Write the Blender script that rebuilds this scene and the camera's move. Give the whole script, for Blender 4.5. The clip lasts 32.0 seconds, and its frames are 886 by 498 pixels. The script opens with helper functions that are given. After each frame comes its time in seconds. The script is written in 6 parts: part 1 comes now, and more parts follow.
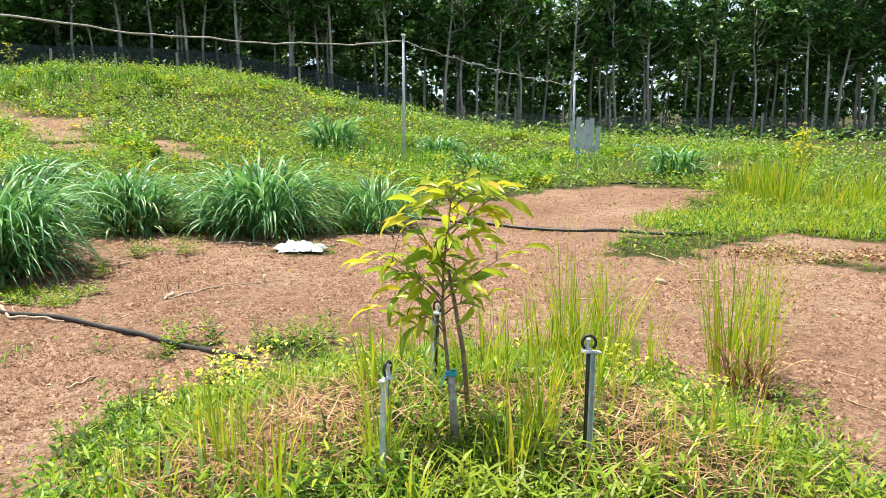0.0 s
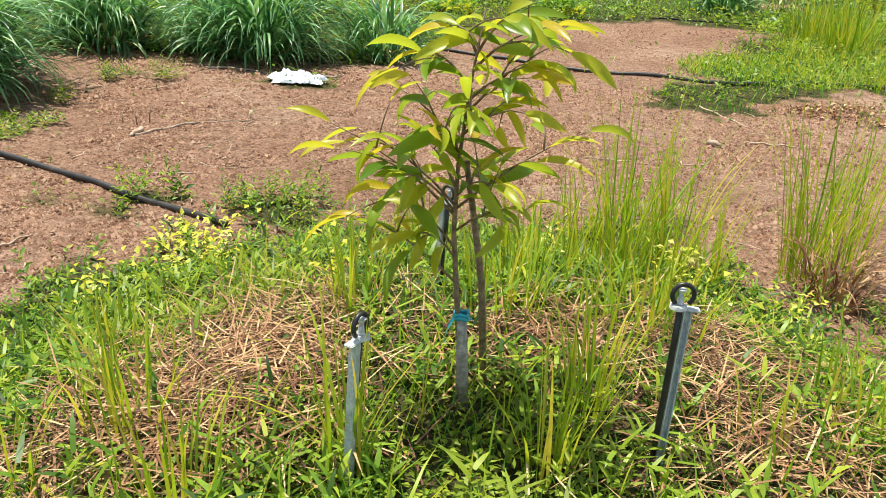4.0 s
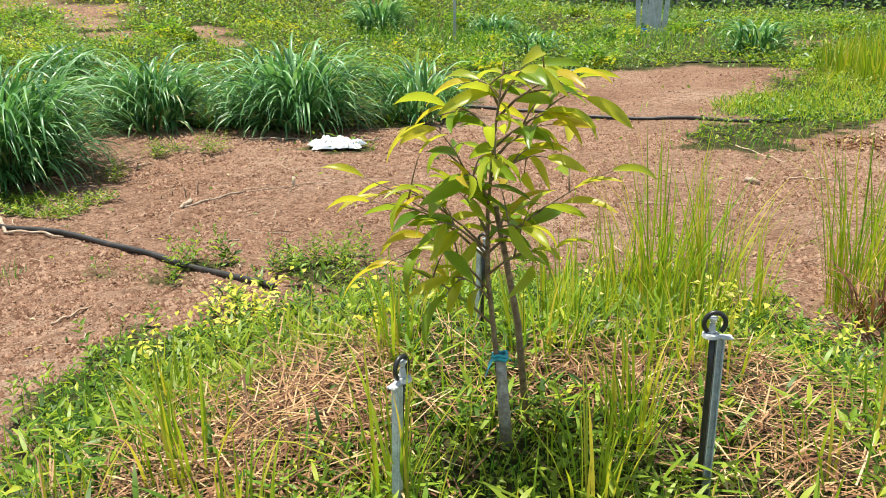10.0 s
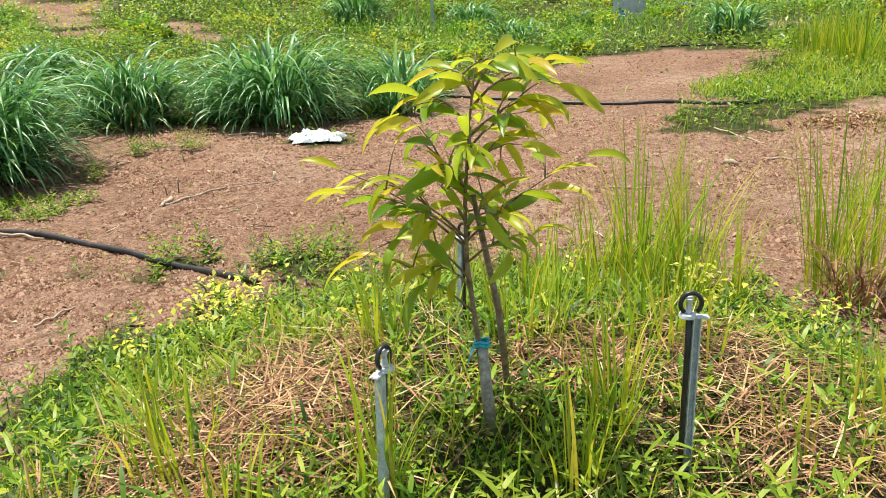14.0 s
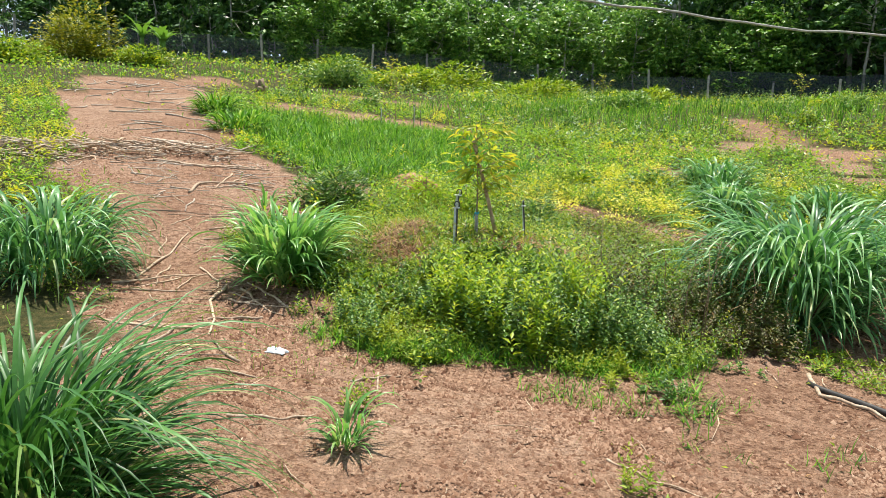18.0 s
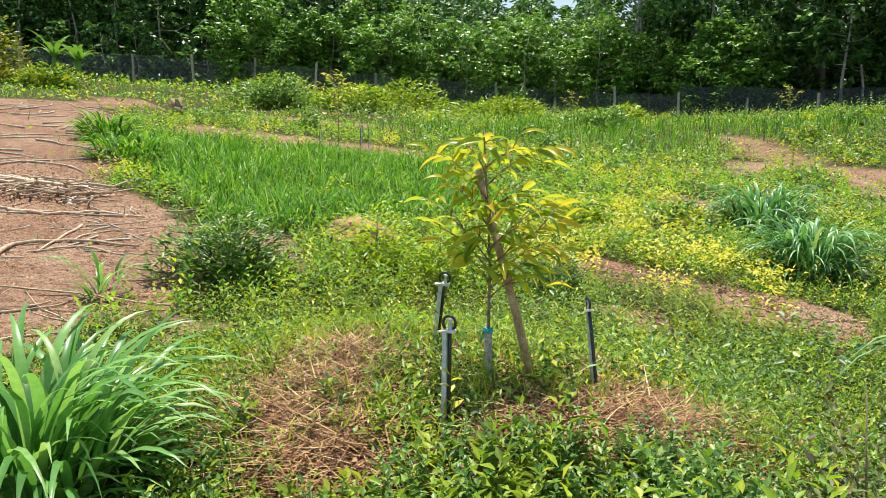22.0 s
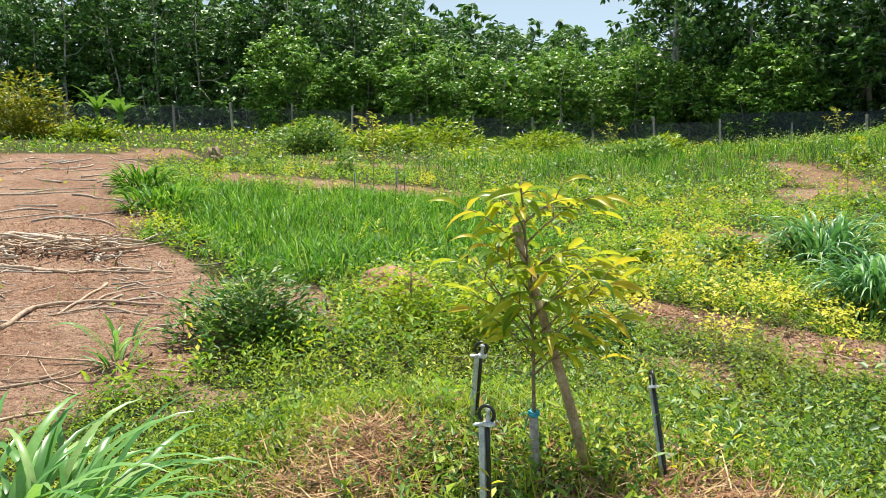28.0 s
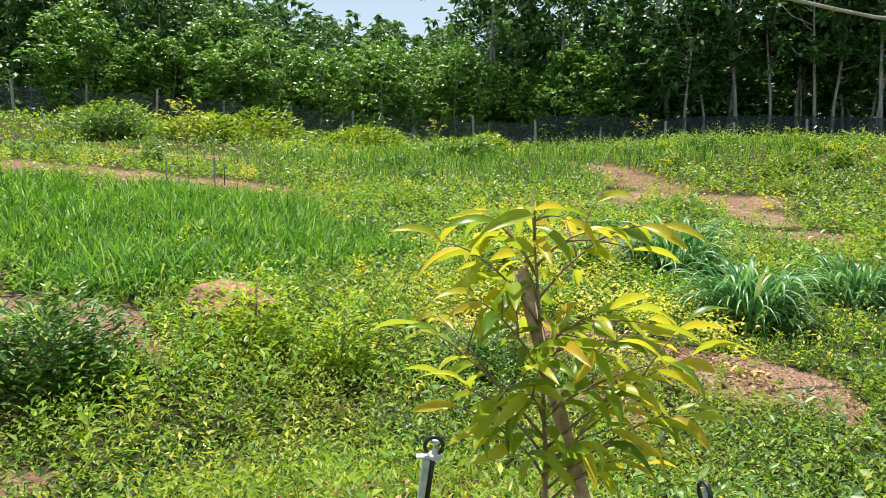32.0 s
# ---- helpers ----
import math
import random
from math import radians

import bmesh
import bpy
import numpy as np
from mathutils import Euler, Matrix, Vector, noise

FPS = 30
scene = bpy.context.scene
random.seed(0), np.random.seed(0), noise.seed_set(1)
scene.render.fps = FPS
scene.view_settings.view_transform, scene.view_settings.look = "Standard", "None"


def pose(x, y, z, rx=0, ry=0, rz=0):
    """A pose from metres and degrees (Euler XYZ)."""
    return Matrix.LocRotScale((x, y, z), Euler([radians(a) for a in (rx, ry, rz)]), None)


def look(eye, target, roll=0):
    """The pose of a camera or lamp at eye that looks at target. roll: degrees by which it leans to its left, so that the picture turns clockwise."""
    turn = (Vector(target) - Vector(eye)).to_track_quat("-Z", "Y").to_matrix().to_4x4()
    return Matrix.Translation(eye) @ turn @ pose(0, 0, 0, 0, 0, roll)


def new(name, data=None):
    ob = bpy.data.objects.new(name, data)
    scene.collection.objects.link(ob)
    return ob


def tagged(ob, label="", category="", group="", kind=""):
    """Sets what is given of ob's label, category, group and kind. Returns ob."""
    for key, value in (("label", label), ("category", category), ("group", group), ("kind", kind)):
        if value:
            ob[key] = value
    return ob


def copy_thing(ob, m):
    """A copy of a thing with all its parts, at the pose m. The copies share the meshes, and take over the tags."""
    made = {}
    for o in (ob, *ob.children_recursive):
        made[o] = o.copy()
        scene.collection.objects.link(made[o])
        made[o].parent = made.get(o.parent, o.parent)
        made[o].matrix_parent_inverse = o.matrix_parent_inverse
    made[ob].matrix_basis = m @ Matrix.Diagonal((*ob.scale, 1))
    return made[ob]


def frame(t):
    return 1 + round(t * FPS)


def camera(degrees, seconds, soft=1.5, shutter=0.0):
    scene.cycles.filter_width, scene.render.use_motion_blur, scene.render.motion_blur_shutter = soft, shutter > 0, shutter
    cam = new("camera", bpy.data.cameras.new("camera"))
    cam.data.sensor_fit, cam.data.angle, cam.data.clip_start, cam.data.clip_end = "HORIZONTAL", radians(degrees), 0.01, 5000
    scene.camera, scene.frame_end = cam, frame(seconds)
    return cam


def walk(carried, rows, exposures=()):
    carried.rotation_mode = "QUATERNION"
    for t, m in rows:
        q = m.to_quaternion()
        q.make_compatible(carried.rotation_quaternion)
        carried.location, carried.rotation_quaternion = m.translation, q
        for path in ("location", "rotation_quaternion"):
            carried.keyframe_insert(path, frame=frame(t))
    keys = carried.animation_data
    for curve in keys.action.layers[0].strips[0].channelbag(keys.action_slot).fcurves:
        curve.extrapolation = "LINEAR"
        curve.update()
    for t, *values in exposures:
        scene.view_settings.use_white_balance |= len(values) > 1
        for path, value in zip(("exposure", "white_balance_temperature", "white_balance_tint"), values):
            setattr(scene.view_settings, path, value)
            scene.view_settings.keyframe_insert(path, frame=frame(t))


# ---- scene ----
EXPO = 0.55
# camera: one lens, seconds, place, yaw (to the left from +y), pitch, roll
PATH = [
    (0, 0.312, -2.686, 1.142, 7.94, -10.20, 0.41),
    (0.5, 0.233, -2.292, 1.129, 5.01, -17.24, -0.78),
    (1, 0.135, -1.971, 1.116, 5.16, -19.84, 0.74),
    (1.5, 0.182, -1.755, 1.116, 11.65, -19.76, 0.69),
    (2, 0.186, -1.683, 1.118, 10.25, -21.33, 0.71),
    (2.5, 0.126, -1.683, 1.133, 13.42, -19.34, 0.79),
    (3, 0.087, -1.698, 1.139, 17.26, -18.62, 1.12),
    (3.5, 0.099, -1.703, 1.134, 17.59, -18.50, 1.14),
    (4, 0.172, -1.710, 1.071, 8.53, -22.62, 3.35),
    (4.5, 0.214, -1.766, 1.072, 7.68, -23.84, 0.76),
    (6.5, 0.212, -1.795, 1.049, 12.72, -23.40, 0.13),
    (7, 0.214, -1.797, 1.061, 12.63, -21.25, -0.79),
    (7.5, 0.211, -1.797, 1.062, 13.60, -20.98, -0.81),
    (8, 0.214, -1.797, 1.069, 14.22, -19.91, -1.11),
    (8.5, 0.225, -1.802, 1.072, 14.75, -19.18, -1.88),
    (9, 0.229, -1.791, 1.071, 13.02, -19.18, -1.45),
    (9.5, 0.222, -1.788, 1.076, 12.53, -19.08, -1.37),
    (10, 0.211, -1.782, 1.072, 12.18, -18.52, -1.13),
    (10.5, 0.211, -1.785, 1.077, 12.02, -17.82, -1.68),
    (11, 0.218, -1.790, 1.072, 10.95, -18.81, -2.17),
    (11.5, 0.222, -1.796, 1.076, 9.95, -18.79, -1.90),
    (12, 0.226, -1.799, 1.074, 9.98, -19.19, -2.02),
    (12.5, 0.224, -1.801, 1.069, 10.34, -19.83, -2.30),
    (13, 0.220, -1.797, 1.073, 11.52, -19.74, -2.35),
    (13.5, 0.224, -1.792, 1.073, 11.07, -19.50, -2.53),
    (15.5, 0.232, -1.809, 1.087, 13.04, -18.32, -3.19),
    (16, 0.227, -1.816, 1.092, 21.32, -17.26, -2.15),
    (16.5, -0.012, -1.756, 1.016, 39.83, -16.83, -2.40),
    (17, -0.346, -1.808, 1.027, 47.59, -13.92, -1.53),
    (17.5, -0.672, -1.798, 1.042, 58.09, -12.17, 0.08),
    (18, -1.098, -1.622, 1.028, 59.22, -9.01, 2.23),
    (18.5, -1.536, -1.495, 0.971, 55.74, -11.24, 3.84),
    (19, -1.927, -1.302, 0.968, 58.16, -6.15, 3.60),
    (19.5, -2.316, -1.057, 0.996, 55.71, -10.13, 3.66),
    (20, -2.678, -0.863, 0.984, 49.35, -11.83, 2.64),
    (20.5, -3.129, -0.511, 0.939, 54.34, -8.88, 3.69),
    (21, -3.516, -0.275, 0.919, 50.51, -6.00, 2.33),
    (21.5, -3.940, 0.009, 0.963, 50.67, -5.45, 2.60),
    (22, -4.265, 0.175, 0.975, 55.86, -7.11, 1.18),
    (22.5, -4.542, 0.290, 1.007, 50.61, -9.60, 2.88),
    (23, -4.638, 0.381, 1.015, 51.99, -7.95, 3.46),
    (23.5, -4.635, 0.416, 1.017, 54.04, -7.98, 1.97),
    (24, -4.629, 0.424, 1.026, 54.64, -7.19, 1.30),
    (24.5, -4.627, 0.427, 1.028, 56.69, -6.06, 0.48),
    (25, -4.630, 0.435, 1.031, 57.45, -5.34, 0.50),
    (25.5, -4.626, 0.436, 1.034, 58.49, -4.50, -0.05),
    (27.5, -4.606, 0.427, 1.033, 59.17, -4.45, -0.22),
    (28, -4.607, 0.438, 1.033, 58.90, -4.46, -0.96),
    (28.5, -4.589, 0.456, 1.035, 56.47, -3.90, -2.22),
    (29, -4.571, 0.474, 1.034, 52.54, -4.57, -3.64),
    (29.5, -4.564, 0.478, 1.032, 52.79, -5.20, -3.66),
    (30, -4.610, 0.489, 1.019, 58.34, -7.62, -3.39),
    (30.5, -4.829, 0.418, 1.036, 60.44, -4.08, -2.30),
    (31, -5.064, 0.418, 1.044, 54.46, -4.33, 1.37),
    (31.5, -5.396, 0.614, 1.047, 50.77, -2.12, -0.23),
    (32, -5.628, 0.721, 1.083, 45.14, -4.94, 0.34),
]


def stand(x, y, z, yaw, pitch, roll):
    a, b = radians(yaw), radians(pitch)
    ahead = Vector((-math.sin(a) * math.cos(b), math.cos(a) * math.cos(b), math.sin(b)))
    eye = Vector((x, y, z))
    return look(eye, eye + ahead, roll)


cam = camera(59.02, 32.0, soft=0.6)
walk(cam, [(row[0], stand(*row[1:])) for row in PATH], [(0.0, EXPO + 0.28), (1.0, EXPO), (2.0, EXPO), (15.5, EXPO), (17.0, EXPO + 0.08), (18.0, EXPO + 0.02), (21.0, EXPO + 0.05), (23.0, EXPO), (32.0, EXPO)])

# ---- light: high tropical sun, blue sky with thin cloud ----
SUN_FROM = Vector((-0.24, 0.14, 0.96)).normalized()
world = bpy.data.worlds.new("sky")
scene.world = world
world.use_nodes = True
wt = world.node_tree
sky = wt.nodes.new("ShaderNodeTexSky")
sky.sky_type = "NISHITA"
sky.sun_disc = False
sky.sun_elevation = math.asin(SUN_FROM.z)
sky.sun_rotation = math.atan2(SUN_FROM.x, SUN_FROM.y)
sky.dust_density = 1.5
wbg = wt.nodes["Background"]
cloud = wt.nodes.new("ShaderNodeTexNoise")
cloud.inputs["Scale"].default_value, cloud.inputs["Detail"].default_value = 2.2, 6.0
veil = wt.nodes.new("ShaderNodeValToRGB")
veil.color_ramp.elements[0].position, veil.color_ramp.elements[1].position = 0.38, 0.58
veil.color_ramp.elements[0].color, veil.color_ramp.elements[1].color = (0.0, 0.0, 0.0, 1), (0.7, 0.7, 0.7, 1)
wcoord = wt.nodes.new("ShaderNodeTexCoord")
wt.links.new(wcoord.outputs["Generated"], cloud.inputs["Vector"])
wt.links.new(cloud.outputs[0], veil.inputs[0])
wmix = wt.nodes.new("ShaderNodeMix")
wmix.data_type = "RGBA"
wmix.inputs[7].default_value = (17.5, 22.3, 26.5, 1)
sep = wt.nodes.new("ShaderNodeSeparateXYZ")
wt.links.new(wcoord.outputs["Generated"], sep.inputs[0])
haze = wt.nodes.new("ShaderNodeMapRange")
haze.inputs["From Min"].default_value, haze.inputs["From Max"].default_value = 0.0, 0.75
haze.inputs["To Min"].default_value, haze.inputs["To Max"].default_value = 0.95, 0.0
wt.links.new(sep.outputs[2], haze.inputs[0])
high = wt.nodes.new("ShaderNodeMath")
high.operation = "MAXIMUM"
wt.links.new(veil.outputs[0], high.inputs[0])
wt.links.new(haze.outputs[0], high.inputs[1])
wt.links.new(high.outputs[0], wmix.inputs[0])
wt.links.new(sky.outputs[0], wmix.inputs[6])
wt.links.new(wmix.outputs[2], wbg.inputs[0])
wbg.inputs[1].default_value = 0.032
sun = new("sun", bpy.data.lights.new("sun", "SUN"))
sun.data.energy, sun.data.angle, sun.data.color = 5.0, radians(0.55), (1.0, 0.95, 0.84)
sun.matrix_world = look(SUN_FROM * 60, (0, 0, 0))


# ---- materials ----
def nodes_of(name):
    m = bpy.data.materials.new(name)
    m.use_nodes = True
    return m, m.node_tree, m.node_tree.nodes["Principled BSDF"], m.node_tree.nodes["Material Output"]


def ramp(nt, fac, stops):
    r = nt.nodes.new("ShaderNodeValToRGB")
    e = r.color_ramp.elements
    while len(e) < len(stops):
        e.new(0.5)
    for el, (p, c) in zip(e, stops):
        el.position, el.color = p, (*c, 1)
    nt.links.new(fac, r.inputs[0])
    return r.outputs[0]


def grain(nt, scale, detail=4.0, space="Object", rough=0.6):
    n = nt.nodes.new("ShaderNodeTexNoise")
    n.inputs["Scale"].default_value, n.inputs["Detail"].default_value, n.inputs["Roughness"].default_value = scale, detail, rough
    co = nt.nodes.new("ShaderNodeTexCoord")
    nt.links.new(co.outputs[space], n.inputs["Vector"])
    return n.outputs[0]


def mixed(nt, fac, a, b, how="MIX"):
    m = nt.nodes.new("ShaderNodeMix")
    m.data_type, m.blend_type = "RGBA", how
    for sock, v in ((m.inputs[0], fac), (m.inputs[6], a), (m.inputs[7], b)):
        if hasattr(v, "is_linked"):
            nt.links.new(v, sock)
        elif isinstance(v, (int, float)):
            sock.default_value = v
        else:
            sock.default_value = (*v, 1)
    return m.outputs[2]


def bump(nt, b, height, strength, dist):
    n = nt.nodes.new("ShaderNodeBump")
    n.inputs["Strength"].default_value, n.inputs["Distance"].default_value = strength, dist
    nt.links.new(height, n.inputs["Height"])
    nt.links.new(n.outputs[0], b.inputs["Normal"])


def leafy(name, stops, rough=0.5, through_light=0.35, single=False, patch=None, gloss=0.4, tint=(1.25, 1.2, 0.7)):
    """Thin leaf: light passes through it; each leaf takes its own tone."""
    m, nt, b, out = nodes_of(name)
    if single:
        src = nt.nodes.new("ShaderNodeObjectInfo").outputs["Random"]
    else:
        src = nt.nodes.new("ShaderNodeNewGeometry").outputs["Random Per Island"]
    col = ramp(nt, src, stops)
    if patch:
        scale, tone, low, high = patch
        f = ramp(nt, grain(nt, scale, 3.0), [(low, (0, 0, 0)), (high, (1, 1, 1))])
        col = mixed(nt, f, col, tone)
    col = mixed(nt, 0.35, col, ramp(nt, grain(nt, 45.0, 2.0), [(0.3, (0.55, 0.6, 0.5)), (0.7, (1.2, 1.15, 1.1))]), "MULTIPLY")
    nt.links.new(col, b.inputs["Base Color"])
    b.inputs["Roughness"].default_value = rough
    b.inputs["Specular IOR Level"].default_value = gloss
    tr = nt.nodes.new("ShaderNodeBsdfTranslucent")
    nt.links.new(mixed(nt, 0.35, col, (0.62, 0.66, 0.05), "MIX") if single else mixed(nt, 1.0, col, tint, "MULTIPLY"), tr.inputs[0])
    mx = nt.nodes.new("ShaderNodeMixShader")
    mx.inputs[0].default_value = through_light
    nt.links.new(b.outputs[0], mx.inputs[1])
    nt.links.new(tr.outputs[0], mx.inputs[2])
    nt.links.new(mx.outputs[0], out.inputs[0])
    return m


def solid(name, stops, scale=20.0, rough=0.8, metal=0.0, relief=0.3, depth=0.004, single=False, fine=4.0):
    m, nt, b, out = nodes_of(name)
    g = grain(nt, scale, 5.0)
    col = ramp(nt, g, stops)
    col = mixed(nt, 0.4, col, ramp(nt, grain(nt, scale * fine, 3.0), [(0.3, (0.6, 0.6, 0.6)), (0.7, (1.25, 1.25, 1.25))]), "MULTIPLY")
    if single:
        t = ramp(nt, nt.nodes.new("ShaderNodeObjectInfo").outputs["Random"], [(0, (0.7, 0.7, 0.7)), (1, (1.25, 1.2, 1.15))])
        col = mixed(nt, 1.0, col, t, "MULTIPLY")
    nt.links.new(col, b.inputs["Base Color"])
    b.inputs["Roughness"].default_value, b.inputs["Metallic"].default_value = rough, metal
    bump(nt, b, g, relief, depth)
    return m


# earth: red-brown laterite, paler dust, grit; litter with shade toned in under plants
M_EARTH, nt, b, out = nodes_of("earth")
co = grain(nt, 0.55, 4.0)
base = ramp(nt, co, [(0.3, (0.275, 0.17, 0.115)), (0.48, (0.335, 0.217, 0.153)), (0.64, (0.41, 0.29, 0.215))])
mid = ramp(nt, grain(nt, 9.0, 6.0, rough=0.7), [(0.3, (0.74, 0.66, 0.6)), (0.52, (1, 1, 1)), (0.72, (1.2, 1.16, 1.1))])
base = mixed(nt, 0.8, base, mid, "MULTIPLY")
fine = grain(nt, 85.0, 5.0, rough=0.75)
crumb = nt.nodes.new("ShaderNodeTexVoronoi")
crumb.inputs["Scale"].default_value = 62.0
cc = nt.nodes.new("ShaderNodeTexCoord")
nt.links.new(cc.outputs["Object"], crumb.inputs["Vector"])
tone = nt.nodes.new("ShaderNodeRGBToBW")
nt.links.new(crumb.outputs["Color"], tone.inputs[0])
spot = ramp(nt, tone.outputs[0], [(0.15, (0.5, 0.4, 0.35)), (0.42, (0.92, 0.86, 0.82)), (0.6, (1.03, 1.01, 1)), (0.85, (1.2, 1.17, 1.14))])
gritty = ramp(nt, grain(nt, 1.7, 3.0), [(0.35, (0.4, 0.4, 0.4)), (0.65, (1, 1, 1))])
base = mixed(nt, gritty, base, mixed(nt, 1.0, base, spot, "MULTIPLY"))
base = mixed(nt, 0.75, base, ramp(nt, fine, [(0.34, (0.5, 0.42, 0.38)), (0.5, (1, 1, 1)), (0.68, (1.3, 1.18, 1.05))]), "MULTIPLY")
lumps = nt.nodes.new("ShaderNodeTexVoronoi")
lumps.inputs["Scale"].default_value = 24.0
warp = nt.nodes.new("ShaderNodeVectorMath")
warp.operation = "ADD"
wob = nt.nodes.new("ShaderNodeTexNoise")
wob.inputs["Scale"].default_value = 30.0
shrink = nt.nodes.new("ShaderNodeVectorMath")
shrink.operation = "SCALE"
shrink.inputs["Scale"].default_value = 0.03
nt.links.new(cc.outputs["Object"], wob.inputs["Vector"])
nt.links.new(wob.outputs["Color"], shrink.inputs[0])
nt.links.new(cc.outputs["Object"], warp.inputs[0])
nt.links.new(shrink.outputs[0], warp.inputs[1])
nt.links.new(warp.outputs[0], lumps.inputs["Vector"])
lump_tone = nt.nodes.new("ShaderNodeRGBToBW")
nt.links.new(lumps.outputs["Color"], lump_tone.inputs[0])
base = mixed(nt, 0.8, base, ramp(nt, lump_tone.outputs[0], [(0.12, (0.62, 0.54, 0.5)), (0.4, (0.95, 0.93, 0.92)), (0.65, (1.03, 1.02, 1.01)), (0.9, (1.2, 1.18, 1.16))]), "MULTIPLY")
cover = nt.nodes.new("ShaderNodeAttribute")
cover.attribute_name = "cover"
# leaf litter, coloured extra dark to put the shade between plants into it
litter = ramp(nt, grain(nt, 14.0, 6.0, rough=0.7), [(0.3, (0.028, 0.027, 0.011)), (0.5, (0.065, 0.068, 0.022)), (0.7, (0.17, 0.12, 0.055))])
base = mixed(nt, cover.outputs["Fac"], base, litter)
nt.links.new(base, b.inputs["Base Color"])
b.inputs["Roughness"].default_value = 0.95
b.inputs["Specular IOR Level"].default_value = 0.15
bm1 = nt.nodes.new("ShaderNodeBump")
bm1.inputs["Strength"].default_value, bm1.inputs["Distance"].default_value = 1.0, 0.02
nt.links.new(mixed(nt, 0.5, fine, crumb.outputs["Distance"]), bm1.inputs["Height"])
bm2 = nt.nodes.new("ShaderNodeBump")
bm2.inputs["Strength"].default_value, bm2.inputs["Distance"].default_value = 0.9, 0.06
nt.links.new(grain(nt, 9.0, 6.0, rough=0.7), bm2.inputs["Height"])
nt.links.new(bm1.outputs[0], bm2.inputs["Normal"])
nt.links.new(bm2.outputs[0], b.inputs["Normal"])

M_SAPLING_LEAF = leafy("sapling_leaf", [(0, (0.09, 0.22, 0.018)), (0.3, (0.21, 0.36, 0.022)), (0.65, (0.4, 0.5, 0.028)), (1, (0.6, 0.58, 0.03))], 0.34, 0.54, True, gloss=0.5)
M_YOUNG_LEAF = leafy("young_sapling_leaf", [(0, (0.4, 0.5, 0.03)), (0.4, (0.58, 0.58, 0.035)), (0.8, (0.7, 0.58, 0.035)), (1, (0.68, 0.46, 0.035))], 0.38, 0.56, True, gloss=0.5)
M_WEED = leafy("weed_leaf", [(0, (0.024, 0.064, 0.01)), (0.3, (0.092, 0.2, 0.018)), (0.6, (0.2, 0.345, 0.028)), (0.9, (0.35, 0.465, 0.04)), (1, (0.5, 0.54, 0.05))], 0.42, 0.36, patch=(1.1, (0.32, 0.39, 0.033), 0.5, 0.72), gloss=0.3)
M_HERB = leafy("herb_leaf", [(0, (0.035, 0.1, 0.025)), (0.4, (0.1, 0.22, 0.05)), (0.8, (0.22, 0.38, 0.085)), (1, (0.44, 0.52, 0.14))], 0.4, 0.34, tint=(1.15, 1.15, 0.65))
M_BRIGHT = leafy("bright_herb_leaf", [(0, (0.16, 0.31, 0.025)), (0.5, (0.33, 0.49, 0.035)), (1, (0.58, 0.62, 0.05))], 0.5, 0.42)
M_CREEPER = leafy("creeper_leaf", [(0, (0.06, 0.17, 0.018)), (0.35, (0.16, 0.35, 0.032)), (0.75, (0.28, 0.47, 0.04)), (1, (0.42, 0.54, 0.045))], 0.5, 0.42, patch=(0.8, (0.62, 0.6, 0.05), 0.53, 0.62), gloss=0.3)
M_FLOWER = leafy("yellow_leaf", [(0, (0.6, 0.62, 0.06)), (0.6, (0.75, 0.7, 0.08)), (1, (0.8, 0.75, 0.28))], 0.55, 0.4)
M_GRASS = leafy("field_grass", [(0, (0.026, 0.095, 0.012)), (0.4, (0.09, 0.265, 0.022)), (0.8, (0.2, 0.43, 0.042)), (1, (0.38, 0.53, 0.08))], 0.5, 0.36, gloss=0.22)
M_LEMON = leafy("broad_grass", [(0, (0.035, 0.115, 0.04)), (0.35, (0.09, 0.25, 0.085)), (0.7, (0.18, 0.4, 0.145)), (0.95, (0.33, 0.54, 0.25)), (1, (0.52, 0.53, 0.24))], 0.36, 0.32, gloss=0.45, tint=(1.1, 1.15, 0.6))
M_PALE_GRASS = leafy("pale_grass", [(0, (0.06, 0.18, 0.045)), (0.4, (0.15, 0.36, 0.09)), (0.8, (0.26, 0.5, 0.15)), (1, (0.48, 0.62, 0.26))], 0.33, 0.4, gloss=0.5)
M_LEMON_DARK = leafy("fine_grass", [(0, (0.025, 0.09, 0.022)), (0.5, (0.06, 0.19, 0.04)), (0.9, (0.13, 0.31, 0.075)), (1, (0.4, 0.38, 0.16))], 0.42, 0.25, gloss=0.4)
M_RUST = leafy("rusty_weed", [(0, (0.06, 0.04, 0.02)), (0.5, (0.11, 0.12, 0.035)), (0.85, (0.17, 0.21, 0.05)), (1, (0.26, 0.15, 0.06))], 0.55, 0.25)
M_TALL = leafy("yellow_grass", [(0, (0.16, 0.32, 0.02)), (0.45, (0.34, 0.48, 0.03)), (0.8, (0.52, 0.55, 0.04)), (1, (0.65, 0.52, 0.1))], 0.45, 0.42)
M_STRAW = leafy("dry_straw", [(0, (0.07, 0.025, 0.015)), (0.3, (0.2, 0.085, 0.042)), (0.62, (0.39, 0.21, 0.098)), (0.9, (0.58, 0.39, 0.2)), (1, (0.7, 0.54, 0.32))], 0.7, 0.12)
M_CANOPY = leafy("canopy_leaf", [(0, (0.018, 0.055, 0.016)), (0.45, (0.055, 0.15, 0.036)), (0.8, (0.12, 0.26, 0.058)), (1, (0.23, 0.39, 0.11))], 0.45, 0.28, gloss=0.35, tint=(1.15, 1.15, 0.7))
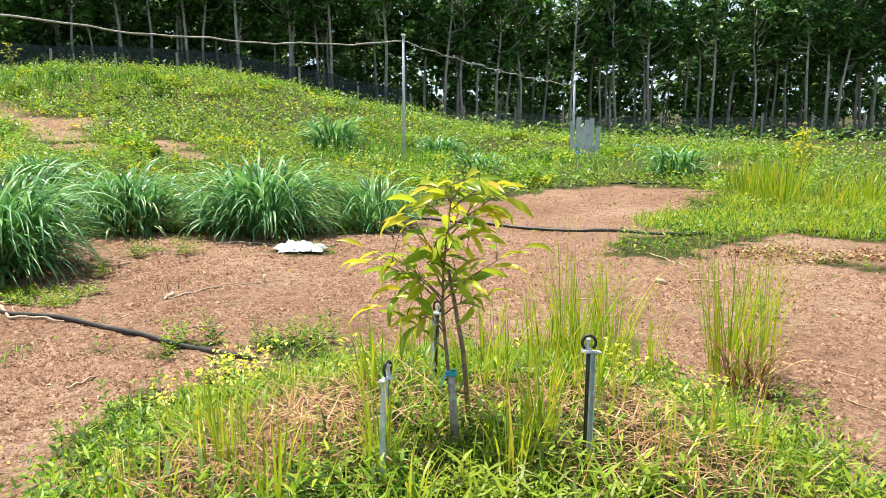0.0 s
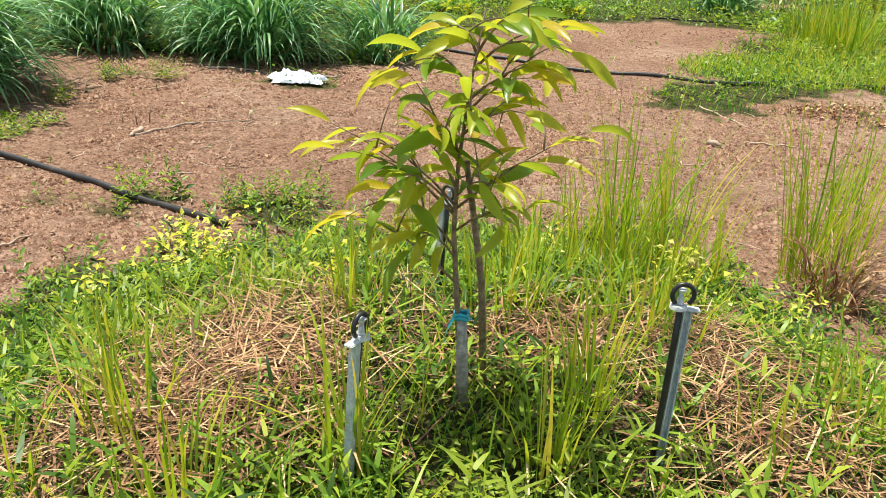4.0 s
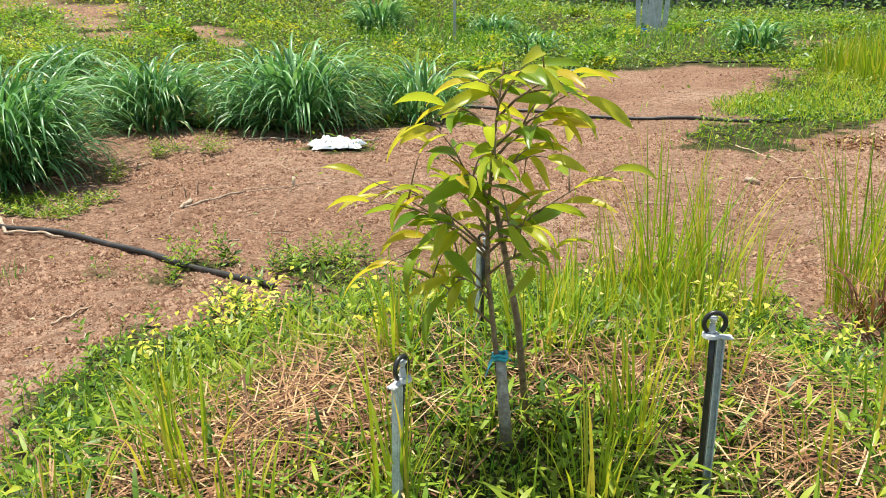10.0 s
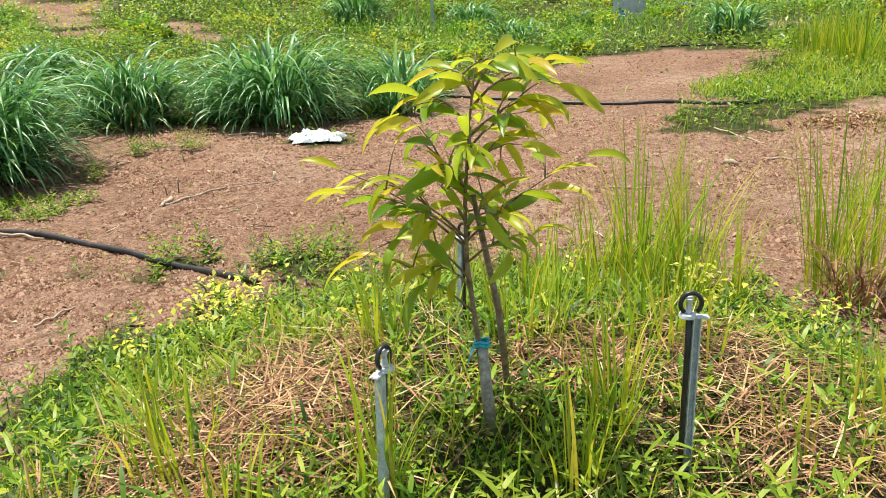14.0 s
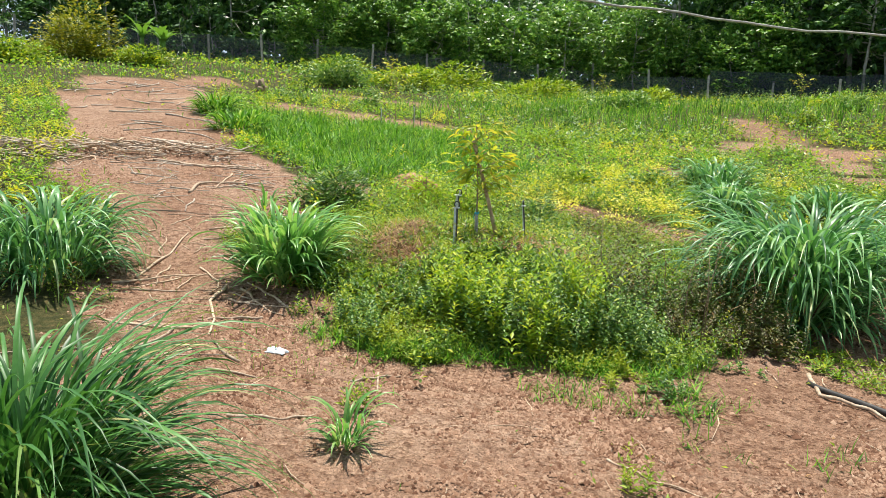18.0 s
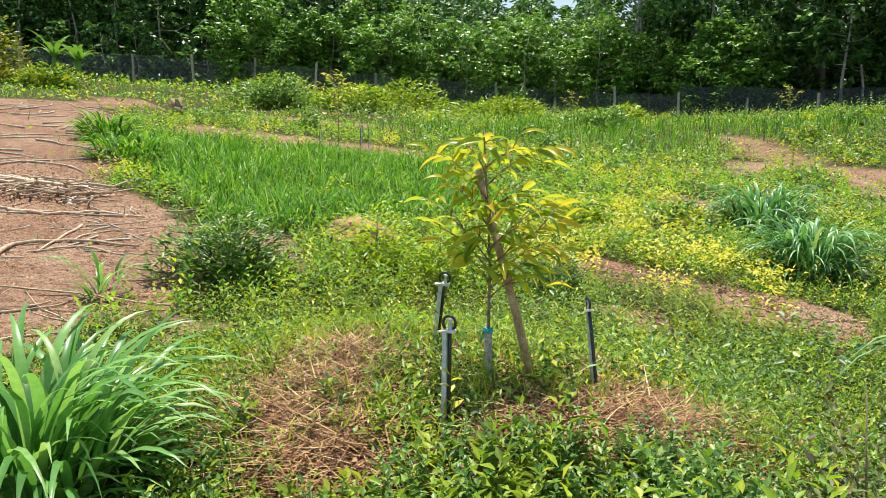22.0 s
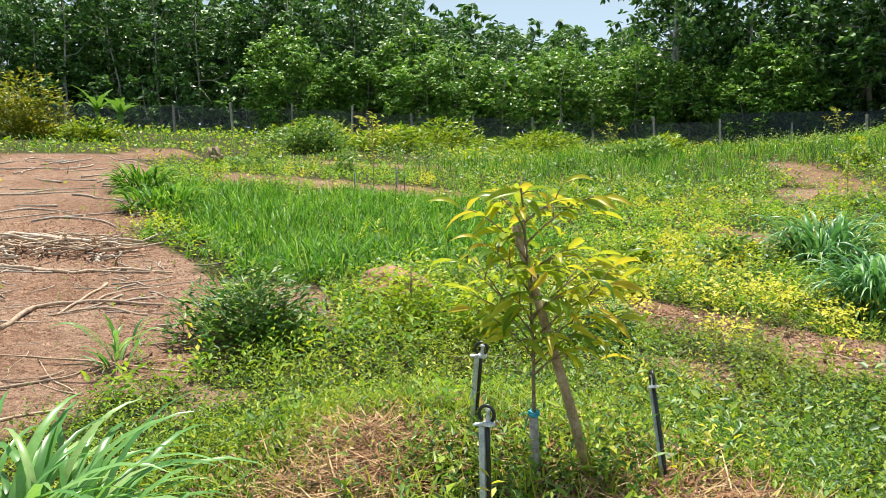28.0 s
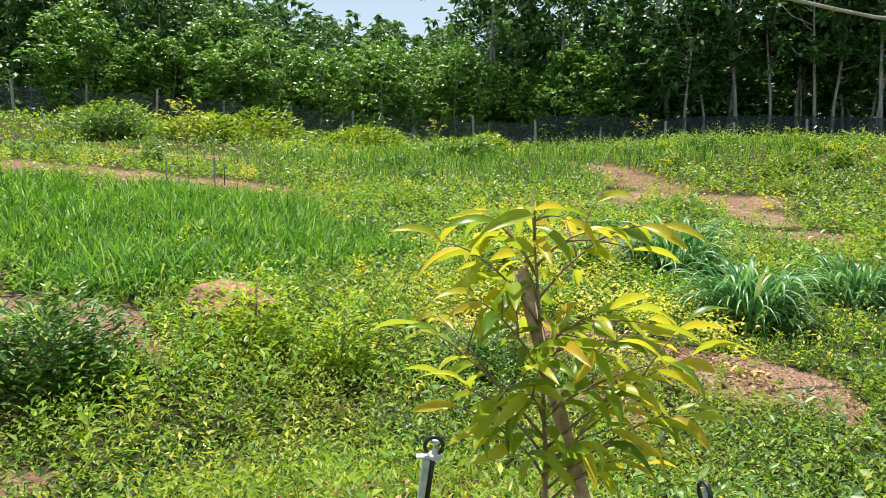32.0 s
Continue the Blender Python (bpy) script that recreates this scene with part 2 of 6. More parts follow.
M_SHRUB = leafy("shrub_leaf", [(0, (0.04, 0.13, 0.022)), (0.45, (0.125, 0.29, 0.045)), (0.85, (0.26, 0.44, 0.08)), (1, (0.46, 0.58, 0.19))], 0.4, 0.34, gloss=0.35, tint=(1.15, 1.15, 0.65))
M_OLIVE = leafy("olive_leaf", [(0, (0.12, 0.16, 0.02)), (0.5, (0.26, 0.3, 0.03)), (1, (0.46, 0.42, 0.05))], 0.5, 0.32)
M_BARK = solid("grey_bark", [(0.3, (0.22, 0.2, 0.17)), (0.5, (0.38, 0.35, 0.31)), (0.7, (0.54, 0.51, 0.46))], 3.0, 0.9, 0, 0.5, 0.02)
M_STEM = solid("sapling_bark", [(0.3, (0.13, 0.08, 0.05)), (0.55, (0.26, 0.18, 0.11)), (0.75, (0.38, 0.3, 0.2))], 60.0, 0.75)
M_WRAP = solid("stem_wrap", [(0.3, (0.2, 0.17, 0.14)), (0.5, (0.36, 0.32, 0.28)), (0.7, (0.52, 0.48, 0.43))], 45.0, 0.85, 0, 0.6, 0.004)
M_STAKE = solid("weathered_pole", [(0.3, (0.26, 0.17, 0.09)), (0.5, (0.42, 0.3, 0.17)), (0.7, (0.55, 0.43, 0.28))], 25.0, 0.8)
M_TWIG = solid("dry_wood", [(0.3, (0.28, 0.19, 0.13)), (0.5, (0.48, 0.36, 0.26)), (0.7, (0.64, 0.54, 0.42))], 30.0, 0.85, single=True)
M_BLEACHED = solid("bleached_wood", [(0.3, (0.4, 0.32, 0.25)), (0.5, (0.58, 0.49, 0.4)), (0.7, (0.74, 0.66, 0.56))], 20.0, 0.85, single=True)
M_GALV = solid("galvanised_steel", [(0.3, (0.42, 0.47, 0.5)), (0.55, (0.57, 0.62, 0.66)), (0.75, (0.7, 0.75, 0.79))], 35.0, 0.42, 0.1, 0.15, 0.001)
M_PLASTIC = solid("black_plastic", [(0.3, (0.012, 0.012, 0.013)), (0.7, (0.035, 0.034, 0.034))], 30.0, 0.38, 0, 0.1, 0.001)
M_CLIP = solid("white_plastic", [(0.3, (0.5, 0.52, 0.54)), (0.7, (0.72, 0.73, 0.74))], 30.0, 0.45, 0, 0.1, 0.001)
M_HOSE = solid("hose", [(0.3, (0.016, 0.015, 0.016)), (0.6, (0.04, 0.035, 0.034)), (0.8, (0.13, 0.09, 0.07))], 12.0, 0.48, 0, 0.2, 0.002)
M_BAG = solid("plastic_film", [(0.3, (0.5, 0.56, 0.62)), (0.6, (0.72, 0.75, 0.78))], 14.0, 0.35, 0, 0.6, 0.01)
M_POST = solid("concrete_post", [(0.3, (0.22, 0.21, 0.18)), (0.6, (0.38, 0.37, 0.33))], 9.0, 0.9, single=True)
M_TIE = solid("blue_tie", [(0.3, (0.02, 0.28, 0.38)), (0.7, (0.05, 0.48, 0.6))], 60.0, 0.5)
M_CABLE = solid("cable", [(0.3, (0.3, 0.27, 0.24)), (0.7, (0.55, 0.51, 0.46))], 8.0, 0.6)
M_SHEET = solid("old_zinc_sheet", [(0.3, (0.42, 0.46, 0.5)), (0.7, (0.66, 0.7, 0.73))], 6.0, 0.6, 0.0)
M_TARP = solid("blue_sheet", [(0.3, (0.05, 0.22, 0.5)), (0.7, (0.12, 0.38, 0.7))], 12.0, 0.5)
M_LUMP = solid("earth_lump", [(0.3, (0.24, 0.1, 0.055)), (0.5, (0.36, 0.18, 0.11)), (0.7, (0.48, 0.3, 0.21))], 24.0, 0.95, single=False)


M_CRUMB = leafy("earth_crumb", [(0, (0.1, 0.047, 0.03)), (0.3, (0.185, 0.1, 0.065)), (0.7, (0.285, 0.17, 0.117)), (1, (0.39, 0.262, 0.19))], 0.95, 0.0, gloss=0.1)

M_NET, nt, b, out = nodes_of("shade_net")
b.inputs["Base Color"].default_value = (0.02, 0.03, 0.035, 1)
b.inputs["Roughness"].default_value = 0.8
tp = nt.nodes.new("ShaderNodeBsdfTransparent")
mx = nt.nodes.new("ShaderNodeMixShader")
nt.links.new(ramp(nt, grain(nt, 3.0, 3.0), [(0.3, (0.5, 0.5, 0.5)), (0.7, (0.72, 0.72, 0.72))]), mx.inputs[0])
nt.links.new(tp.outputs[0], mx.inputs[1])
nt.links.new(b.outputs[0], mx.inputs[2])
nt.links.new(mx.outputs[0], out.inputs[0])

M_WIRE, nt, b, out = nodes_of("wire_net")
b.inputs["Base Color"].default_value = (0.2, 0.22, 0.22, 1)
b.inputs["Roughness"].default_value = 0.6
tp = nt.nodes.new("ShaderNodeBsdfTransparent")
mx = nt.nodes.new("ShaderNodeMixShader")
mx.inputs[0].default_value = 0.16
nt.links.new(tp.outputs[0], mx.inputs[1])
nt.links.new(b.outputs[0], mx.inputs[2])
nt.links.new(mx.outputs[0], out.inputs[0])

# ---- geometry helpers ----
rng = np.random.default_rng(7)


def quick(name, verts, faces, mat, smooth=False):
    """A mesh from arrays of places and of equal-sized faces."""
    me = bpy.data.meshes.new(name)
    verts, faces = np.asarray(verts, np.float32), np.asarray(faces, np.int32)
    k = faces.shape[1]
    me.vertices.add(len(verts))
    me.vertices.foreach_set("co", verts.ravel())
    me.loops.add(faces.size)
    me.loops.foreach_set("vertex_index", faces.ravel())
    me.polygons.add(len(faces))
    me.polygons.foreach_set("loop_start", np.arange(0, faces.size, k, dtype=np.int32))
    if smooth:
        me.polygons.foreach_set("use_smooth", np.ones(len(faces), bool))
    me.update(calc_edges=True)
    me.materials.append(mat)
    return me


def part(name, me, parent, label=""):
    ob = new(name, me)
    ob.parent = parent
    if label:
        ob["label"] = label
    return ob


def thing(name, label, category, group="", kind="", at=(0, 0, 0), turn=0.0, size=1.0):
    ob = tagged(new(name), label, category, group, kind)
    ob.location, ob.rotation_euler, ob.scale = at, (0, 0, turn), (size,) * 3
    return ob


def joined(pieces):
    """Several (verts, quads) arrays as one."""
    vs, fs, n = [], [], 0
    for v, f in pieces:
        vs.append(v)
        fs.append(np.asarray(f) + n)
        n += len(v)
    return np.concatenate(vs), np.concatenate(fs)


def blades(p, height, width, az, lean, curve, segs=3, power=1.0):
    """Grass ribbons: they start at p with a lean from upright and bend over by curve, in radians, along their length."""
    n = len(p)
    p, height, width, az, lean, curve = (np.broadcast_to(np.asarray(a, float), (n,) + np.shape(a)[1:] if np.ndim(a) > 1 else (n,)) for a in (p, height, width, az, lean, curve))
    side = np.stack([-np.sin(az), np.cos(az), 0 * az], -1)
    out = np.stack([np.cos(az), np.sin(az), 0 * az], -1)
    at, rows = p.copy(), []
    for s in range(segs + 1):
        u = s / segs
        w = width * (0.55 + 0.9 * u - 1.42 * u * u)
        rows += [at - side * w[:, None] / 2, at + side * w[:, None] / 2]
        th = lean + curve * (u + 0.5 / segs) ** power
        step = height / segs
        at = at + out * (np.sin(th) * step)[:, None] + np.array([0, 0, 1.0]) * (np.cos(th) * step)[:, None]
    v = np.stack(rows, 1).reshape(-1, 3)
    k = 2 * (segs + 1)
    q = np.array([[2 * s, 2 * s + 1, 2 * s + 3, 2 * s + 2] for s in range(segs)])
    f = (np.arange(n)[:, None, None] * k + q[None]).reshape(-1, 4)
    return v, f


def fronds(p, length, width, az, lean, curve, segs=7, power=1.45, fold=0.35):
    """Broad grass leaves: ribbons folded along the midrib that arch over and end in a drawn-out tip."""
    n = len(p)
    side = np.stack([-np.sin(az), np.cos(az), 0 * az], -1)
    out = np.stack([np.cos(az), np.sin(az), 0 * az], -1)
    twist = rng.normal(0, 0.35, n)[:, None]
    at, rows = p.copy(), []
    for s in range(segs + 1):
        u = s / segs
        th = lean + curve * (u + 0.5 / segs) ** power
        along = out * np.sin(th)[:, None] + np.array([0, 0, 1.0]) * np.cos(th)[:, None]
        up = np.cross(along, side)
        flat = side * np.cos(twist * u) + up * np.sin(twist * u)
        w = (width * min(1.0, 0.45 + 3.0 * u) * (1 - u ** 2.4) + 0.0006)[:, None] / 2
        rows += [at - flat * w + up * w * fold, at, at + flat * w + up * w * fold]
        at = at + along * (length / segs)[:, None]
    v = np.stack(rows, 1).reshape(-1, 3)
    k = 3 * (segs + 1)
    q = np.array([[3 * s + c, 3 * s + c + 1, 3 * s + c + 4, 3 * s + c + 3] for s in range(segs) for c in (0, 1)])
    return v, (np.arange(n)[:, None, None] * k + q[None]).reshape(-1, 4)


def kites(p, az, tilt, length, width, cup=0.25):
    """Small leaves, folded along the rib: two quads of five places each. tilt: above level, in radians."""
    n = len(p)
    az, tilt, length, width = (np.broadcast_to(np.asarray(a, float), (n,)) for a in (az, tilt, length, width))
    d = np.stack([np.cos(az) * np.cos(tilt), np.sin(az) * np.cos(tilt), np.sin(tilt)], -1)
    side = np.stack([-np.sin(az), np.cos(az), 0 * az], -1)
    roll = rng.uniform(-0.6, 0.6, n)
    up = np.cross(d, side)
    side, up = side * np.cos(roll)[:, None] + up * np.sin(roll)[:, None], up * np.cos(roll)[:, None] - side * np.sin(roll)[:, None]
    L, W = length[:, None], width[:, None]
    mid = p + d * L * 0.45
    lift = up * W * cup
    v = np.stack([p, mid - side * W / 2 + lift, p + d * L - up * W * cup * 0.6, mid + side * W / 2 + lift, mid - up * 0.0], 1).reshape(-1, 3)
    f = (np.arange(n)[:, None, None] * 5 + np.array([[0, 1, 2, 4], [0, 4, 2, 3]])[None]).reshape(-1, 4)
    return v, f


def flakes(p, az, tilt, length, width, r):
    """Far leaves: one quad each."""
    n = len(p)
    d = np.stack([np.cos(az) * np.cos(tilt), np.sin(az) * np.cos(tilt), np.sin(tilt)], -1)
    side = np.stack([-np.sin(az), np.cos(az), 0 * az], -1)
    roll = r.uniform(-0.9, 0.9, n)[:, None]
    side = side * np.cos(roll) + np.cross(d, side) * np.sin(roll)
    L, W = length[:, None], width[:, None]
    v = np.stack([p, p + d * L * 0.5 - side * W / 2, p + d * L, p + d * L * 0.5 + side * W / 2], 1).reshape(-1, 3)
    return v, np.arange(4 * n).reshape(-1, 4)


def herbs(p, high, n, length, width):
    """Upright weeds: whorls of n lance leaves up a stem at each place."""
    m = len(p)
    q, hh = np.repeat(p, n, 0), np.repeat(np.broadcast_to(high, (m,)), n)
    u = np.tile(np.linspace(0.12, 1, n), m)
    sway = np.repeat(rng.normal(0, 0.22, (m, 2)), n, 0) * (hh * u)[:, None]
    q = q + np.column_stack([sway, hh * u])
    az = np.tile(np.arange(n) * 2.4, m) + np.repeat(rng.uniform(0, 6.3, m), n) + rng.normal(0, 0.3, m * n)
    s = np.repeat(rng.uniform(0.75, 1.3, m), n) * (1.15 - 0.5 * u) * rng.uniform(0.8, 1.2, m * n)
    return kites(q, az, rng.uniform(-0.1, 0.5, m * n) + 0.5 * u, length * s, width * s, 0.3)


def tube(path, radii, sides=7):
    """A round bar along places, with a radius at each, closed at its end."""
    path = [Vector(q) for q in path]
    v, f = [], []
    for n, q in enumerate(path):
        d = (path[min(n + 1, len(path) - 1)] - path[max(n - 1, 0)]).normalized()
        a = d.orthogonal().normalized() if n == 0 else (a - d * a.dot(d)).normalized()
        c = d.cross(a)
        for k in range(sides):
            t = 2 * math.pi * k / sides
            v.append(q + (a * math.cos(t) + c * math.sin(t)) * radii[n])
    for n in range(len(path) - 1):
        for k in range(sides):
            k2 = (k + 1) % sides
            f.append((n * sides + k, n * sides + k2, n * sides + sides + k2, n * sides + sides + k))
    e = (len(path) - 1) * sides
    v += [path[-1], path[0]]
    for k in range(sides):
        k2 = (k + 1) % sides
        f += [(e + k, e + k2, len(v) - 2, len(v) - 2), (k2, k, len(v) - 1, len(v) - 1)]
    return np.array([tuple(q) for q in v]), np.array([(x[0], x[1], x[2], x[3]) for x in f])


def bar_mesh(name, path, radii, mat, sides=7):
    v, f = tube(path, radii, sides)
    me = bpy.data.meshes.new(name)
    me.from_pydata(v.tolist(), [], [tuple(dict.fromkeys(q)) for q in f.tolist()])
    me.polygons.foreach_set("use_smooth", np.ones(len(me.polygons), bool))
    me.materials.append(mat)
    return me


def box_piece(bm, size, m):
    return bmesh.ops.create_cube(bm, size=1.0, matrix=m @ Matrix.Diagonal((*size, 1)))


def bm_mesh(name, bm, mat, bevel=0.0):
    if bevel:
        bmesh.ops.bevel(bm, geom=bm.edges[:], offset=bevel, segments=2, affect="EDGES")
    me = bpy.data.meshes.new(name)
    bm.to_mesh(me)
    bm.free()
    me.materials.append(mat)
    return me


def soft_noise(x, y, scale, seed=0):
    """Smooth value noise from 0 to 1 on arrays."""
    r = np.random.default_rng(seed).random((64, 64))
    u, w = np.asarray(x) / scale, np.asarray(y) / scale
    i, j = np.floor(u).astype(int), np.floor(w).astype(int)
    a, c = u - i, w - j
    a, c = a * a * (3 - 2 * a), c * c * (3 - 2 * c)
    g = lambda p, q: r[p % 64, q % 64]
    return (g(i, j) * (1 - a) + g(i + 1, j) * a) * (1 - c) + (g(i, j + 1) * (1 - a) + g(i + 1, j + 1) * a) * c


# ---- the lie of the land ----
def swell(s, k):
    return k * np.logaddexp(0, s / k)


def land(x, y):
    """Height of the ground: level round the first mound, rising to the west, a ridge to the north-west, two planting mounds."""
    x, y = np.asarray(x, float), np.asarray(y, float)
    z = -0.47 + 0.12 * swell(-x - 6.5, 1.5) - 0.06 * swell(-x - 46, 4.0)
    z = z + 1.95 * np.exp(-(((x + 14) / 10.5) ** 2) - ((y - 30.5) / 10) ** 2)
    z = z + 0.46 * np.exp(-(((x / 1.45) ** 2 + ((y + 0.1) / 1.6) ** 2) ** 1.6))
    z = z + 0.42 * np.exp(-((((x + 6.6) / 1.5) ** 2 + ((y - 1.9) / 1.3) ** 2) ** 1.5))
    z = z + 0.14 * np.exp(-(((x - 4.6) / 2.4) ** 2 + ((y - 11.0) / 2.2) ** 2) ** 2)
    near = np.exp(-(((x + 4) / 14) ** 2 + ((y - 4) / 12) ** 2))
    return z + near * (0.05 * (soft_noise(x, y, 1.1, 3) - 0.5) + 0.025 * (soft_noise(x, y, 0.31, 4) - 0.5)) + (1 - near) * 0.18 * (soft_noise(x, y, 3.0, 5) - 0.5)


# bare earth: strips (x0, y0, x1, y1, half width)
BARE = [
    (-3.2, 3.6, 2.5, 4.6, 1.75), (-3.4, 1.6, -1.6, 1.2, 0.75), (-2.6, -0.4, -3.6, 0.2, 0.95), (-2.4, -1.1, -4.6, -1.1, 0.8), (-3.6, -0.4, -5.2, -0.3, 0.8),
    (2.2, 2.2, 7.0, 4.0, 1.5), (-0.8, 6.0, 0.4, 8.6, 1.5), (-0.5, 8.0, 1.6, 12.5, 1.6), (1.6, 12.8, 3.0, 13.4, 0.7), (3.5, 6.8, 9.0, 6.4, 0.8),
    (-5.2, -0.3, -8.0, -0.3, 0.65), (-8.0, -0.3, -10.5, 0.6, 0.7), (-10.5, 0.7, -16.5, 1.1, 1.45), (-17.5, 1.6, -26.0, 2.4, 1.7), (-26, 3.0, -29, 5.6, 0.9),
    (-2.0, -2.5, 3.0, -4.5, 1.6), (-3.9, 0.9, -4.4, 0.72, 0.5), (-5.2, 5.5, -2.2, 6.25, 0.6), (-4.2, 3.5, -4.2, 4.7, 0.5), (2.3, 6.3, 3.8, 6.5, 0.45), (-10.5, 2.9, -11.3, 3.1, 0.24), (-9.4, 5.5, -8.5, 5.7, 0.5), (-8.4, 5.75, -7.6, 5.95, 0.45), (-2.6, 2.0, -1.75, 2.15, 0.35), (-8.5, 4.5, -7.8, 4.4, 0.22),
    (-11.5, 15.3, -18.5, 19.6, 0.55), (-10.6, 13.8, -9.4, 16.3, 0.6), (-9.6, 16.3, -8.2, 15.0, 0.65), (-13.2, 17.8, -15.2, 16.2, 0.7), (-21.5, 5.4, -18.6, 8.6, 0.7), (-12.2, 10.2, -11.2, 11.6, 0.5), (-15.6, 13.0, -14.4, 14.4, 0.6), (-26.0, 9.0, -24.0, 12.0, 0.8), (-27, 22, -24, 24, 0.7), (5.0, 20.0, 6.0, 20.5, 0.7),
]


def bare(x, y):
    """1 on open earth, 0 under plants, with a ragged edge."""
    x, y = np.asarray(x, float), np.asarray(y, float)
    best = np.full(np.shape(x), -9.0)
    for x0, y0, x1, y1, w in BARE:
        dx, dy = x1 - x0, y1 - y0
        t = np.clip(((x - x0) * dx + (y - y0) * dy) / (dx * dx + dy * dy), 0, 1)
        best = np.maximum(best, w - np.hypot(x - x0 - t * dx, y - y0 - t * dy))
    edge = 0.8 * (soft_noise(x, y, 0.8, 8) - 0.5) + 0.45 * (soft_noise(x, y, 0.22, 9) - 0.5)
    mound = np.minimum(np.hypot((x + 0.05) / 1.95, (y - 0.4) / 1.85), np.hypot((x + 6.6) / 1.7, (y - 1.9) / 1.5)) - 1
    best = np.minimum(best, mound * 1.4)
    return np.clip((best + edge) / 0.12 + 0.5, 0, 1)


def spaced(lo, hi, fine, grow, end):
    c = np.arange(lo, hi, fine)
    a, s = [hi], fine
    while a[-1] < end:
        s *= grow
        a.append(a[-1] + s)
    b2, s = [lo], fine
    while b2[-1] > -end:
        s *= grow
        b2.append(b2[-1] - s)
    return np.concatenate([np.array(b2[:0:-1]), c, np.array(a)])


gx, gy = spaced(-9.0, 3.5, 0.085, 1.065, 900), spaced(-3.2, 7.0, 0.085, 1.065, 900)
X, Y = np.meshgrid(gx, gy)
Z = land(X, Y)
grit = bare(X, Y)
Z = Z + grit * np.exp(-(((X + 3) / 8) ** 2 + ((Y - 2) / 7) ** 2)) * 0.022 * (rng.random(X.shape) - 0.5)
ny, nx = X.shape
ii = np.arange(ny * nx).reshape(ny, nx)
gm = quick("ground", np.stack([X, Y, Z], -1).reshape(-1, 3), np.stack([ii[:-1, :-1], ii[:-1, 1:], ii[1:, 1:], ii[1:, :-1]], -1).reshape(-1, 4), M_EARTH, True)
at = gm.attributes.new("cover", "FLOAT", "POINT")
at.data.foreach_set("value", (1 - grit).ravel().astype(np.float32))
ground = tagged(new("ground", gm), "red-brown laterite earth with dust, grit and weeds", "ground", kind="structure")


def scatter(n, x0, x1, y0, y1, keep):
    """Up to n places on the land in a rectangle, kept with the chance that keep(x, y) gives."""
    x, y = rng.uniform(x0, x1, n), rng.uniform(y0, y1, n)
    ok = rng.random(n) < keep(x, y)
    x, y = x[ok], y[ok]
    return np.stack([x, y, land(x, y)], -1)


TAU = 2 * math.pi

# ---- plant cover ----
def zone(x, y, x0, y0, x1, y1, w, ragged=0.75, seed=21):
    """1 inside a ragged strip from one place to another of that half width."""
    dx, dy = x1 - x0, y1 - y0
    t = np.clip(((x - x0) * dx + (y - y0) * dy) / (dx * dx + dy * dy + 1e-9), 0, 1)
    d = w - np.hypot(x - x0 - t * dx, y - y0 - t * dy)
    return np.clip((d + ragged * (soft_noise(x, y, 0.4, seed) - 0.5)) / 0.25 + 0.5, 0, 1)


def lobe(x, y, *at):
    """1 round any of the places (x, y, radius), falling to 0 at its rim."""
    return np.maximum.reduce([np.clip(1.6 * (1 - np.hypot(x - cx, y - cy) / r), 0, 1) for cx, cy, r in at])


def herb_zone(x, y):
    return np.maximum.reduce([zone(x, y, -6.4, 0.82, -5.55, 1.02, 0.36), zone(x, y, -5.4, 1.2, -5.1, 2.6, 0.45), zone(x, y, -4.85, 1.75, -4.5, 1.95, 0.26), zone(x, y, -5.2, 2.4, -4.95, 3.2, 0.42)])


def lawn_zone(x, y):
    return np.maximum.reduce([zone(x, y, -12.6, 3.9, -18.5, 4.2, 1.2, 1.0), zone(x, y, -13.2, 5.6, -17.0, 6.6, 1.3, 1.0), zone(x, y, -22, 12, -19, 17, 2.2, 2.0), zone(x, y, -24, 18, -16, 24, 2.0, 2.0), zone(x, y, -4, 19, 4, 19, 2.2, 2.0)])


def polar(n, cx, cy, yaw0, yaw1, r0, r1, power):
    """Places in a fan round a centre, crowded towards it."""
    a = np.radians(rng.uniform(yaw0, yaw1, n))
    u = rng.random(n)
    k = 2.0 - power
    r = (r0 ** k + u * (r1 ** k - r0 ** k)) ** (1 / k)
    x, y = cx - np.sin(a) * r, cy + np.cos(a) * r
    return x, y, r


STRAW = [(-0.55, 0.05, 0.2, 0.28, 1300), (-0.72, -0.35, 0.22, 0.22, 1000), (0.12, 0.28, 0.14, 0.14, 350), (0.68, 0.45, 0.26, 0.26, 650), (0.75, -0.1, 0.28, 0.25, 650), (-7.15, 1.66, 0.13, 0.09, 700), (-6.9, 1.5, 0.12, 0.08, 500), (-6.72, 1.2, 0.22, 0.12, 1300), (-6.35, 1.2, 0.16, 0.12, 800), (-6.12, 1.85, 0.1, 0.14, 800), (-6.02, 2.2, 0.13, 0.24, 1500), (-6.12, 2.4, 0.14, 0.2, 700), (-6.6, 2.0, 0.5, 0.4, 300)]


def weed_gap(x, y):
    """Few weeds grow where the straw lies thick."""
    d = np.minimum.reduce([np.hypot((x - cx) / sx, (y - cy) / sy) for cx, cy, sx, sy, n in STRAW[:-1]])
    return np.clip(d * 0.75 - 0.35, 0.06, 1)


